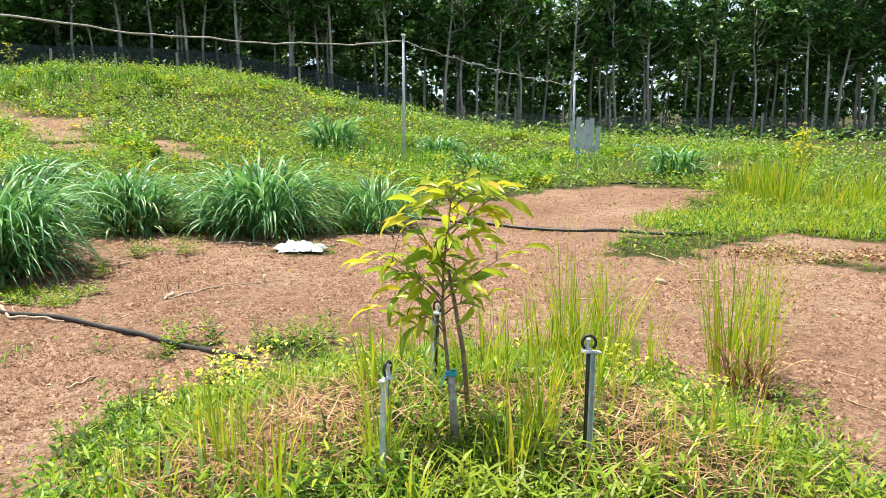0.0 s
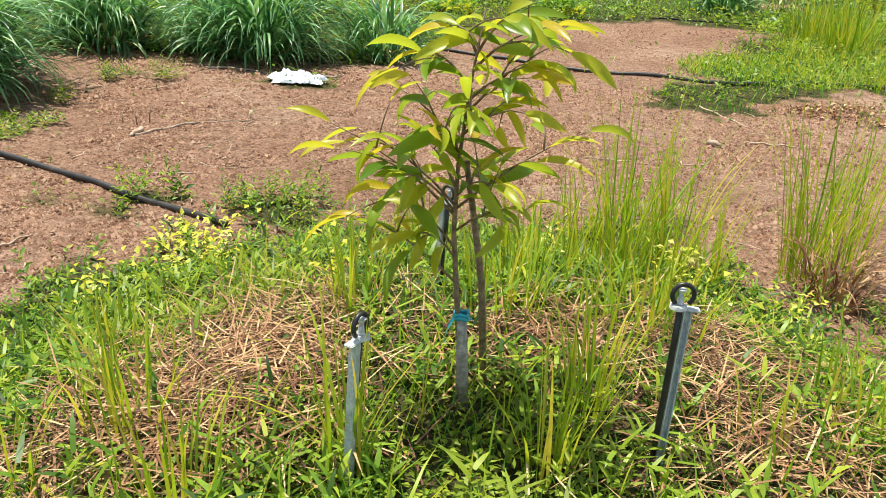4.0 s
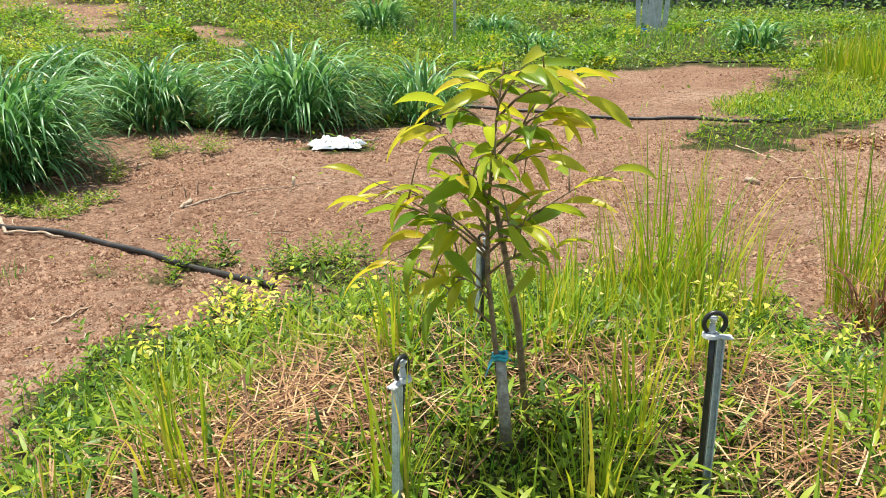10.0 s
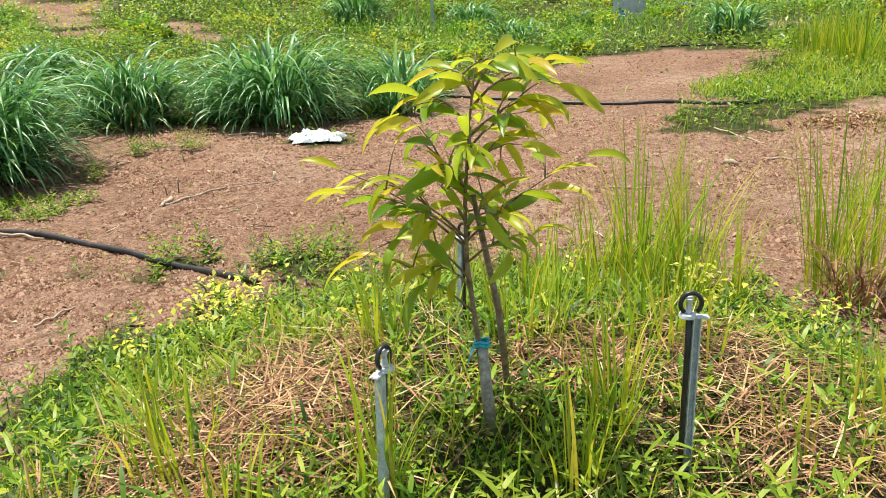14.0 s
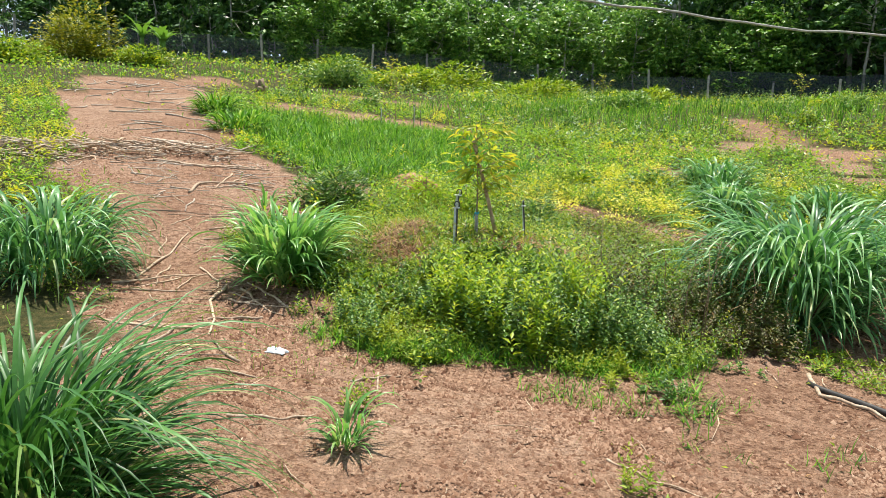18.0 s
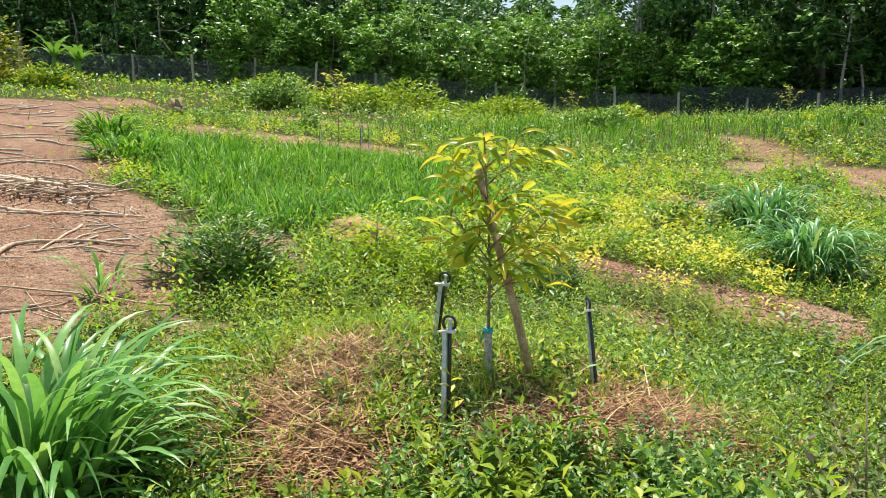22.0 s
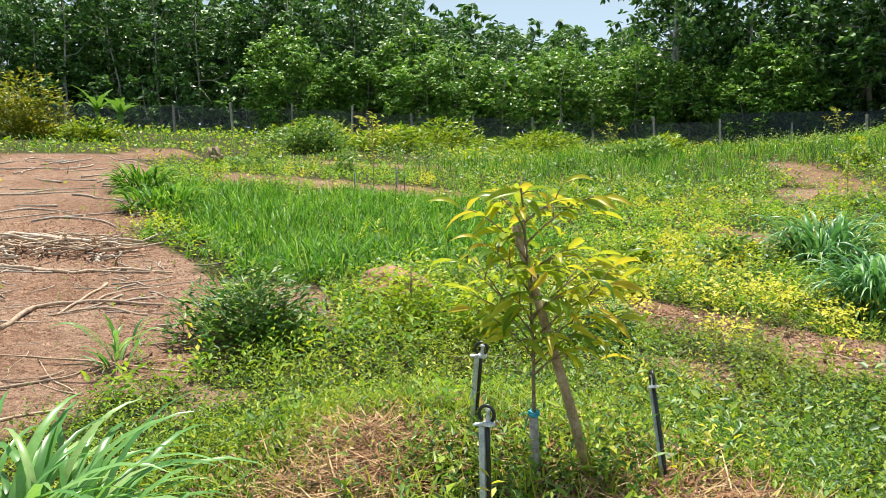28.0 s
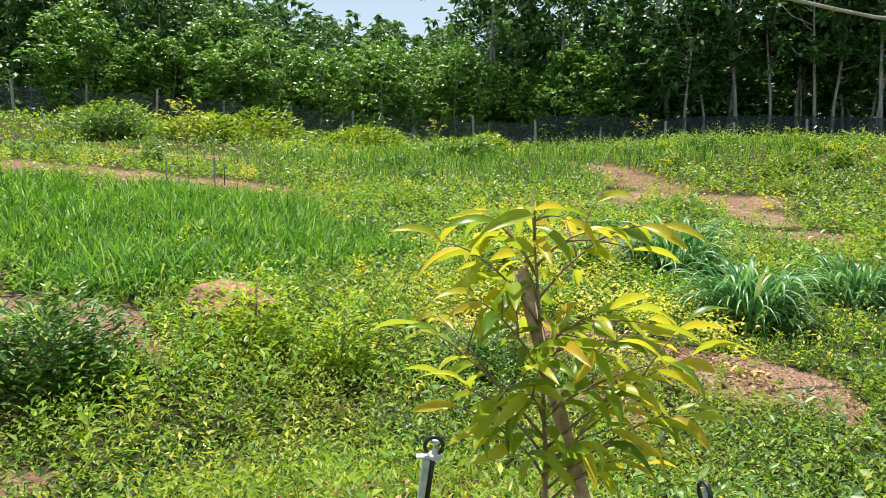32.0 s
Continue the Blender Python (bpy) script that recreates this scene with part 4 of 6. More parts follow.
for x, y, n, h, s in ((0.44, 1.15, 46, 0.8, 0.09), (0.62, 1.2, 34, 0.74, 0.07), (0.3, 1.25, 26, 0.5, 0.1), (0.85, 1.55, 20, 0.56, 0.06), (1.38, 2.0, 46, 1.02, 0.12), (1.62, 2.15, 30, 0.95, 0.1), (0.12, 0.85, 26, 0.45, 0.12), (0.3, -0.05, 20, 0.42, 0.06), (0.22, -0.32, 14, 0.38, 0.06), (-0.2, -0.4, 16, 0.42, 0.05), (-0.05, -0.7, 10, 0.3, 0.06), (-0.75, -0.3, 26, 0.36, 0.12), (-0.5, -0.6, 16, 0.34, 0.1), (-0.95, -0.55, 14, 0.3, 0.12), (-0.38, 0.3, 20, 0.42, 0.07), (-0.3, 0.95, 20, 0.4, 0.1), (0.85, -0.55, 18, 0.28, 0.16), (-1.1, 0.1, 14, 0.28, 0.12), (0.5, 0.5, 22, 0.36, 0.16), (1.05, 0.2, 20, 0.32, 0.16), (0.75, -0.15, 14, 0.28, 0.14), (0.05, 0.4, 24, 0.36, 0.12)):
    tuft("tall_grass", x, y, int(n * 1.9), h, s, M_TALL, 0.0095, 0.13, 0.42, "tall yellow-green grass standing on the mound", "grass tuft", "grass tufts on the mound")
for x, y, n, h, s in ((3.9, 10.3, 90, 0.85, 0.35), (3.6, 11.2, 80, 0.8, 0.35), (4.3, 11.9, 60, 0.8, 0.35), (5.4, 10.9, 60, 0.7, 0.3), (6.3, 10.6, 70, 0.8, 0.4), (4.7, 10.1, 40, 0.55, 0.3)):
    tuft("tall_grass", x, y, int(n * 1.7), h, s, M_TALL, 0.022, 0.16, 0.35, "tall yellow grass on the far planting mound", "grass tuft", "grass tufts on the far mound")


# ---- broad-bladed grass clumps ----
def clump(x, y, n, high, spread, w=0.02, droop=2.1, mat=None, label="large clump of arching blue-green grass", lean=0.85):
    base = thing("grass_clump", label, "grass clump", "grass clumps", at=(x, y, float(land(x, y)) - 0.01))
    segs = 8 if n > 200 else 6
    k = int(n * 0.62)
    r, a = spread * np.sqrt(rng.random(k)), rng.uniform(0, TAU, k)
    z = high * 0.45 * rng.random(k) ** 1.2
    reach = r + 0.4 * z * r / spread
    tip = 0.06 + 0.55 * lean * (r / spread) * rng.uniform(0.4, 1.3, k)
    v, f = fronds(np.stack([reach * np.cos(a), reach * np.sin(a), z], -1), high * rng.uniform(0.55, 1.02, k), w * rng.uniform(0.65, 1.2, k), a + rng.normal(0, 0.55, k), tip, droop * rng.uniform(0.85, 1.4, k), segs)
    tagged(part("foliage", quick("foliage", v, f, mat or M_LEMON), base), kind="stuff")
    k = int(n * 0.3)
    r, a = spread * rng.uniform(0.75, 1.15, k), rng.uniform(0, TAU, k)
    v, f = fronds(np.stack([r * np.cos(a), r * np.sin(a), 0 * a], -1), high * rng.uniform(0.45, 0.85, k), w * rng.uniform(0.6, 1.1, k), a + rng.normal(0, 0.5, k), rng.uniform(0.3, 0.9, k), droop * rng.uniform(0.7, 1.1, k), segs - 1)
    tagged(part("skirt", quick("skirt", v, f, mat or M_LEMON), base), kind="stuff")
    k = max(10, n // 8)
    r, a = spread * 1.1 * np.sqrt(rng.random(k)), rng.uniform(0, TAU, k)
    v, f = blades(np.stack([r * np.cos(a), r * np.sin(a), 0 * a], -1), high * rng.uniform(0.35, 0.8, k), w * 0.6, a, rng.uniform(0.7, 1.3, k), rng.uniform(0.3, 1.2, k), 4)
    tagged(part("dry_litter", quick("dry_litter", v, f, M_STRAW), base, "withered straw-coloured blades"), kind="stuff")
    return base


clump(-4.88, 3.95, 900, 1.18, 0.38, 0.029, 2.1, lean=0.9, label="largest dome of arching blue-green grass on bare earth")
clump(-5.0, 6.45, 520, 0.98, 0.34, 0.036, 2.1, lean=0.8)
clump(-4.05, 6.95, 260, 0.75, 0.26, 0.032, 2.1, lean=0.8)
clump(-3.3, 6.8, 680, 1.12, 0.4, 0.038, 2.1, lean=0.9, label="broad dome of arching blue-green grass behind the plastic bag")
clump(-2.1, 7.6, 340, 0.85, 0.34, 0.034, 2.1, lean=0.8)
clump(-3.95, -1.55, 900, 0.9, 0.2, 0.019, 1.5, M_LEMON_DARK, "dark green grass clump with fine arching blades", 1.5)
clump(-7.9, -1.2, 480, 0.82, 0.36, 0.030, 2.1, lean=0.9)
clump(-6.95, 0.42, 480, 0.66, 0.22, 0.036, 1.6, M_PALE_GRASS, "pale green grass clump beside the herb thicket", 0.8)
clump(-8.6, 7.5, 420, 0.7, 0.28, 0.034, 2.2)
clump(-10.3, 9.3, 400, 0.76, 0.4, 0.038, 2.1)
clump(-8.4, 9.6, 240, 0.6, 0.3, 0.036, 2.1)
clump(-19.4, 3.1, 260, 0.6, 0.35, 0.045, 2.0, M_GRASS, "tall bright green grass clump on the slope")
clump(-16.8, 2.9, 260, 0.5, 0.45, 0.04, 2.0, M_GRASS, "tall bright green grass clump on the slope")
clump(-9.9, 1.2, 34, 0.36, 0.1, 0.024, 1.5, M_PALE_GRASS, "small green grass tuft on the cleared strip")
clump(-4.24, -0.23, 56, 0.28, 0.05, 0.018, 1.6, M_PALE_GRASS, "small young grass tuft on bare earth", 0.9)
clump(3.3, 17.0, 221, 0.95, 0.4, 0.06, 2.0)
clump(-6.1, 19.6, 221, 1.1, 0.5, 0.07, 2.0)
clump(-3.0, 20.0, 153, 0.85, 0.4, 0.065, 2.0)
clump(-1.5, 15.6, 153, 0.7, 0.4, 0.055, 2.0)
clump(1.45, 1.78, 93, 0.34, 0.1, 0.012, 1.6, M_STRAW, "dry brown bundle of dead grass at the mound's edge", 0.6)


# ---- saplings ----
def leaf_mesh(seed, droop, wide, mat):
    """A lance leaf of unit length along y: folded on its rib, arched, its tip drawn out and bent down."""
    rows, v = 7, []
    for s in range(rows + 1):
        u = s / rows
        w = wide * math.sin(math.pi * min(1.0, 0.03 + 0.97 * u) ** 0.85) ** 0.75 if s < rows else 0.002
        y, z = u * (1 - 0.16 * droop * u), 0.16 * u - 0.42 * droop * u * u
        x = 0.05 * math.sin(seed * 2.1) * u * u
        for k in (-1, 0, 1):
            v.append((x + k * w, y, z + abs(k) * w * 0.6 + 0.01 * math.sin(8 * u + seed) * k))
    f = [(s * 3 + k, s * 3 + k + 1, s * 3 + k + 4, s * 3 + k + 3) for s in range(rows) for k in (0, 1)]
    return quick("leaf", np.array(v), np.array(f), mat, True)


GROWN = [leaf_mesh(k, d, w, M_SAPLING_LEAF) for k, (d, w) in enumerate(((0.6, 0.115), (0.95, 0.11), (1.3, 0.105), (0.4, 0.12), (1.1, 0.125)))]
FRESH = [leaf_mesh(9 + k, d, w, M_YOUNG_LEAF) for k, (d, w) in enumerate(((0.7, 0.105), (1.05, 0.095), (1.35, 0.09), (0.9, 0.11)))]


def sapling(at, ahead, stem, limbs, count, size, label, dense=1.0):
    """A young tree. stem and limbs lie in a frame whose x runs to the side, y away from the walk, z up."""
    root = thing("durian_sapling", label, "sapling", "saplings", at=at, turn=ahead)
    r = random.Random(count)
    part("trunk", bar_mesh("trunk", stem, [0.0082 - 0.0064 * k / (len(stem) - 1) for k in range(len(stem))], M_STEM, 8), root)

    def along(path, u):
        u = min(u, 0.999) * (len(path) - 1)
        k = min(int(u), len(path) - 2)
        return Vector(path[k]).lerp(Vector(path[k + 1]), u - k)

    def put_leaf(place, d, s, fresh):
        o = part("leaf", r.choice(FRESH if fresh else GROWN), root)
        q = d.to_track_quat("Y", "Z")
        o.matrix_basis = Matrix.Translation(place) @ q.to_matrix().to_4x4() @ pose(0, 0, 0, r.uniform(-22, 14), r.uniform(-60, 60), 0) @ Matrix.Diagonal((s, s, s, 1))

    def leafy_twig(a, c, rise, n, thick):
        mid = a.lerp(c, 0.5) + Vector((0, 0, rise))
        path = [a, a.lerp(mid, 0.5) + Vector((0, 0, rise * 0.3)), mid, mid.lerp(c, 0.5) + Vector((0, 0, rise * 0.3)), c]
        part("branch", bar_mesh("branch", path, [thick * (1 - 0.17 * k) for k in range(5)], M_STEM, 5), root)
        d0 = (c - a).normalized()
        side = d0.cross(Vector((0, 0, 1))).normalized()
        for k in range(n):
            u = 0.25 + 0.75 * (k / max(1, n - 1)) ** 0.75
            last = k >= n - 1
            w = side * ((1 if k % 2 else -1) * r.uniform(0.25, 0.8)) if not last else side * 0.1
            d = (Vector((d0.x, d0.y, 0.35 * d0.z)) + w + Vector((0, 0, r.uniform(-0.55, 0.3)))).normalized()
            put_leaf(along(path, u), d, size * r.uniform(0.7, 1.15), u > 0.62 and r.random() < 0.8)
        return path

    for start, tip, n in limbs:
        a, c = along(stem, start), Vector(tip)
        n = max(3, int(n * dense * 0.56))
        path = leafy_twig(a, c, 0.02, n, 0.0034)
        for k in range(2):
            s = along(path, 0.4 + 0.25 * k)
            e = s.lerp(c, 0.75) + Vector((r.uniform(-0.1, 0.1), r.uniform(-0.1, 0.1), r.uniform(-0.06, 0.07)))
            leafy_twig(s, e, 0.01, max(2, int(n * 0.5)), 0.0025)
    for k in range(count):
        u = 0.5 + 0.5 * k / count
        d = Vector((math.cos(2.4 * k), math.sin(2.4 * k), r.uniform(-0.1, 0.45))).normalized()
        put_leaf(along(stem, u), d, size * r.uniform(0.7, 1.05), u > 0.85)
    return root


STEM_A = [(0, 0, -0.02), (-0.02, 0, 0.2), (-0.045, 0.01, 0.45), (-0.045, 0.01, 0.6), (-0.03, 0, 0.78), (-0.012, -0.02, 0.93)]
LIMBS_A = [(0.45, (-0.313, -0.053, 0.7), 7), (0.63, (-0.175, 0.061, 0.75), 7), (0.78, (-0.112, 0.015, 0.83), 7), (0.84, (0.118, -0.084, 0.91), 7), (0.76, (0.124, -0.015, 0.83), 6), (0.73, (0.1, 0.038, 0.79), 6), (0.68, (0.076, -0.076, 0.74), 7), (0.47, (0.242, 0.053, 0.68), 6), (0.4, (0.096, -0.084, 0.54), 7), (0.3, (-0.246, -0.023, 0.49), 8), (0.37, (-0.216, 0.038, 0.55), 8), (0.48, (-0.26, -0.015, 0.68), 7), (0.69, (-0.031, -0.091, 0.74), 6), (0.53, (-0.124, 0.076, 0.64), 8), (0.46, (-0.162, -0.091, 0.61), 8), (0.48, (-0.034, 0.122, 0.59), 6), (0.63, (-0.1, -0.099, 0.71), 8), (0.51, (0.02, -0.091, 0.59), 7), (0.88, (-0.08, 0.0, 0.89), 6), (0.88, (0.058, 0.0, 0.92), 6), (0.35, (-0.132, -0.061, 0.47), 6)]
sapling((0.0, -0.11, float(land(0, -0.11))), radians(12), STEM_A, LIMBS_A, 15, 0.126, "young fruit sapling with glossy yellow-green drooping leaves, on a weedy mound")
STEM_B = [(0, 0, -0.02), (0, 0, 0.18), (0, 0, 0.45), (-0.015, 0, 0.7), (-0.035, 0.01, 0.97)]
LIMBS_B = [(0.85, (-0.183, 0.038, 0.93), 6), (0.76, (-0.242, -0.046, 0.87), 7), (0.66, (-0.226, -0.106, 0.78), 7), (0.53, (-0.308, 0.099, 0.7), 8), (0.49, (-0.23, -0.046, 0.6), 7), (0.45, (-0.153, -0.038, 0.5), 7), (0.81, (0.198, 0.084, 0.91), 8), (0.87, (0.107, 0.015, 0.9), 7), (0.71, (0.109, -0.076, 0.75), 7), (0.58, (0.262, 0.061, 0.72), 8), (0.51, (0.27, -0.099, 0.66), 8), (0.46, (0.181, 0.046, 0.53), 7), (0.4, (0.152, -0.03, 0.44), 7), (0.43, (0.242, -0.084, 0.55), 8), (0.47, (0.03, -0.106, 0.49), 6), (0.65, (-0.042, -0.137, 0.69), 7), (0.64, (0.034, 0.152, 0.69), 6), (0.8, (-0.082, 0.114, 0.84), 6), (0.56, (-0.109, -0.076, 0.59), 7), (0.57, (0.074, -0.114, 0.61), 7), (0.91, (-0.084, -0.038, 0.94), 5)]
sapling((-6.567, 1.95, float(land(-6.567, 1.95))), radians(55), STEM_B, [(u, (0.03 + 0.86 * x, 0.9 * y, z), n) for u, (x, y, z), n in LIMBS_B], 18, 0.122, "young fruit sapling with bright yellow-green leaves, tied beside a wooden pole", 1.5)
FAR_LIMBS = [(0.4, (-0.3, 0, 0.7), 6), (0.5, (0.32, 0.05, 0.75), 6), (0.55, (0.1, -0.3, 0.8), 5), (0.6, (-0.15, 0.28, 0.85), 5), (0.75, (0.18, 0.1, 1.0), 5), (0.75, (-0.2, -0.1, 1.0), 5)]
for x, y, s, tone in ((4.55, 11.5, 1.25, "beside tall yellow grass"), (-19.2, 7.6, 1.5, "with thin foliage on the slope"), (-25.5, 10.6, 1.4, "near the fence"), (-13.8, 15.4, 0.95, "on the weedy slope"), (-26.5, 21.0, 1.2, "in front of the fence"), (-20.5, 25.6, 1.2, "near the fence")):
    o = sapling((x, y, float(land(x, y))), x, STEM_B, LIMBS_B if x > 0 else FAR_LIMBS, 10, 0.14, "young fruit sapling with yellowish leaves " + tone)
    o.scale = (s,) * 3


# ---- sprinklers on steel posts ----
def sprinkler_parts():
    root = thing("sprinkler_stake", "grey steel post with riser pipe and black ring sprinkler head", "sprinkler", "sprinklers round the saplings")
    bm = bmesh.new()
    box_piece(bm, (0.015, 0.003, 0.46), pose(0, 0.007, 0.15))
    box_piece(bm, (0.0025, 0.014, 0.46), pose(0.0072, -0.0015, 0.15))
    box_piece(bm, (0.0025, 0.014, 0.46), pose(-0.0072, -0.0015, 0.15))
    part("post", bm_mesh("post", bm, M_GALV), root)
    part("riser_pipe", bar_mesh("riser_pipe", [(-0.0165, -0.005, -0.07), (-0.016, -0.004, 0.12), (-0.016, -0.003, 0.3), (-0.016, 0, 0.392)], [0.0065] * 4, M_PLASTIC, 10), root, "black plastic riser pipe")
    bm = bmesh.new()
    box_piece(bm, (0.05, 0.02, 0.005), pose(0.0, 0, 0.384, 0, 4, 0))
    bmesh.ops.create_cone(bm, cap_ends=True, segments=14, radius1=0.019, radius2=0.017, depth=0.01, matrix=pose(-0.02, 0, 0.388))
    head = part("clip", bm_mesh("clip", bm, M_CLIP, 0.0015), root, "pale plastic clip plate")
    arch = [(-0.014 + 0.022 * math.cos(t), 0, 0.414 + 0.024 * math.sin(t)) for t in np.linspace(-0.9, math.pi + 0.9, 15)]
    part("ring", bar_mesh("ring", arch, [0.0052] * 15, M_PLASTIC, 7), head, "black ring-shaped sprinkler head")
    bm = bmesh.new()
    bmesh.ops.create_cone(bm, cap_ends=True, segments=10, radius1=0.008, radius2=0.005, depth=0.02, matrix=pose(-0.018, 0, 0.404))
    bmesh.ops.create_cone(bm, cap_ends=True, segments=10, radius1=0.004, radius2=0.010, depth=0.012, matrix=pose(-0.018, 0, 0.421))
    part("nozzle", bm_mesh("nozzle", bm, M_CLIP), head, "white spinner and nozzle")
    return root


first = sprinkler_parts()
# places of the clip plates, the way each post points, and its turn
STAKES = [((0.459, -0.211, 0.371), (0, 0, 1), 8), ((-0.181, -0.426, 0.316), (0.02, 0.06, 1), 250), ((-0.18, 0.6, 0.26), (0.03, 0.02, 1), 150), ((-6.37, 1.618, 0.38), (-0.01, 0, 1), 217), ((-6.958, 1.993, 0.421), (0.22, -0.04, 1), 230), ((-6.405, 2.309, 0.372), (-0.27, 0.09, 1), 150)]
for k, (place, way, turn) in enumerate(STAKES):
    m = Matrix.Translation(place) @ Vector((0, 0, 1)).rotation_difference(Vector(way)).to_matrix().to_4x4() @ pose(0, 0, 0, 0, 0, turn) @ pose(0, 0, -0.384)
    if k == 0:
        first.matrix_basis = m
    else:
        copy_thing(first, m)
for x, y, t in ((-18.8, 7.0, 10), (-19.5, 8.3, 70), (-18.6, 8.0, 130), (5.3, 11.0, 10), (4.0, 10.9, 80)):
    copy_thing(first, pose(x, y, float(land(x, y)), 0, 0, t))

# support poles and ties
o = tagged(new("support_pole", bar_mesh("support_pole", [(-6.462, 2.132, -0.02), (-6.52, 2.045, 0.37), (-6.612, 1.916, 0.91)], [0.0175, 0.0165, 0.014], M_STAKE, 10)), "thick bare wooden pole leaning against the sapling", "pole")
o = tagged(new("support_stick", bar_mesh("support_stick", [(0.045, -0.02, -0.04), (0.02, -0.06, 0.3), (-0.03, -0.09, 0.6)], [0.009, 0.0085, 0.007], M_STEM, 8)), "slim brown support stick leaning on the sapling", "stick")


def tie(at, label):
    root = thing("tie", label, "tie", "ties on the saplings", at=at)
    ringed = [(0.016 * math.cos(t), 0.016 * math.sin(t), 0.004 * math.sin(3 * t)) for t in np.linspace(0, TAU, 13)]
    part("loop", bar_mesh("loop", ringed, [0.005] * 13, M_TIE, 6), root)
    part("loop", bar_mesh("loop", [(x, y, z + 0.009) for x, y, z in ringed], [0.004] * 13, M_TIE, 6), root)
    v, f = blades(np.array([[-0.016, -0.006, 0.0], [-0.014, -0.01, 0.002], [-0.012, -0.012, 0.004], [0.014, -0.008, 0.004]]), [0.075, 0.05, 0.04, 0.03], [0.014, 0.009, 0.006, 0.006], [3.4, 3.9, 4.4, 5.4], [2.7, 2.5, 1.2, 1.0], [0.3, 0.2, 1.2, 0.9], 4)
    part("tail", quick("tail", v, f, M_TIE), root)


tie((-0.016, -0.112, 0.235), "turquoise plastic tie round the sapling's stem")
tie((-6.567, 1.95, 0.305), "blue plastic tie round the sapling's stem")
tagged(new("stem_wrap", bar_mesh("stem_wrap", [(0.002, -0.11, -0.03), (-0.006, -0.111, 0.1), (-0.016, -0.112, 0.235)], [0.0165, 0.0145, 0.013], M_WRAP, 10)), "pale grey wrap round the sapling's lower stem", "stem wrap", "stem wraps")
tagged(new("stem_wrap", bar_mesh("stem_wrap", [(-6.565, 1.95, 0.03), (-6.566, 1.951, 0.17), (-6.567, 1.95, 0.305)], [0.0175, 0.016, 0.0145], M_WRAP, 10)), "grey-brown wrap round the sapling's lower stem", "stem wrap", "stem wraps")


# ---- hoses, bag, sticks ----
def lay(points, lift, r0):
    """A line on the land through places (x, y), smoothed."""
    out = []
    for k in range(len(points) - 1):
        for s in range(6):
            x = points[k][0] + (points[k + 1][0] - points[k][0]) * s / 6
            y = points[k][1] + (points[k + 1][1] - points[k][1]) * s / 6
            out.append((x, y, float(land(x, y)) + lift + 0.004 * math.sin(7 * x)))
    x, y = points[-1]
    return out + [(x, y, float(land(x, y)) + lift)]


def hose(points, r, label):
    path = lay(points, r * 0.9, r)
    return tagged(new("irrigation_hose", bar_mesh("irrigation_hose", path, [r] * len(path), M_HOSE, 8)), label, "hose", "irrigation hoses")


hose([(-3.85, 2.6), (-3.3, 2.52), (-2.7, 2.35), (-2.1, 2.13), (-1.68, 1.95), (-1.5, 1.85)], 0.019, "black irrigation hose lying on bare earth into the mound")
hose([(-2.0, 8.6), (-1.3, 8.35), (-0.4, 8.05), (0.7, 7.75), (1.9, 7.68), (2.8, 8.2), (4.4, 8.3), (6.5, 7.6), (9.5, 7.0)], 0.022, "long black irrigation hose across bare earth")
hose([(1.6, 15.0), (2.8, 15.2), (4.6, 15.5)], 0.02, "black irrigation hose at the edge of the weeds")

v = []
n = 26
for j in range(n):
    for i in range(n):
        u, w = i / (n - 1) - 0.5, j / (n - 1) - 0.5
        reach = 1 + 0.35 * noise.noise((4 + 2.2 * math.cos(math.atan2(w, u)), 2.2 * math.sin(math.atan2(w, u)), 0.5))
        fall = max(0, 1 - (u * 2) ** 2) * max(0, 1 - (w * 2) ** 2)
        v.append((u * 0.5 * reach, w * 0.32 * reach, 0.008 + fall ** 0.6 * (0.03 + 0.1 * abs(noise.noise((u * 5, w * 5, 1.3))) + 0.07 * abs(noise.noise((u * 11, w * 11, 3)))) + 0.02 * abs(noise.noise((u * 24, w * 24, 4)))))
f = [(j * n + i, j * n + i + 1, j * n + n + i + 1, j * n + n + i) for j in range(n - 1) for i in range(n - 1)]
bag = tagged(new("plastic_bag", quick("plastic_bag", np.array(v), np.array(f), M_BAG)), "crumpled white and pale blue plastic bag on the earth", "plastic bag")
bag.matrix_basis = pose(-2.43, 5.56, float(land(-2.43, 5.56)) + 0.01, 0, 0, 12)
small = tagged(new("plastic_scrap", quick("plastic_scrap", np.array(v) * 0.27, np.array(f), M_BAG)), "small white crumpled plastic scrap on the earth", "litter")
small.matrix_basis = pose(-5.6, -0.1, float(land(-5.6, -0.1)) + 0.004, 0, 0, 40)


FAR_STICKS = []


def stick(x, y, length, turn, r, label="dry pale root lying on bare earth", bends=5, lift=0.0):
    a, path, px, py = turn, [], x, y
    for k in range(bends + 1):
        path.append((px, py, float(land(px, py)) + r + lift * math.sin(math.pi * k / bends)))
        a += rng.uniform(-0.45, 0.45)
        px, py = px + math.cos(a) * length / bends, py + math.sin(a) * length / bends
    radii = [r * (1 - 0.6 * k / bends) for k in range(bends + 1)]
    if x < -10.5:
        FAR_STICKS.append(tube(path, radii, 5))
        return None
    return tagged(new("dry_stick", bar_mesh("dry_stick", path, radii, M_TWIG, 6)), label, "stick", "dry sticks")


def root_line(points, r, label):
    path = [(x, y, z + 0.006 * math.sin(5 * k)) for k, (x, y, z) in enumerate(lay(points, r, r))]
    return tagged(new("dry_stick", bar_mesh("dry_stick", path, [r * (1 - 0.5 * k / len(path)) for k in range(len(path))], M_TWIG, 7)), label, "stick", "dry sticks")


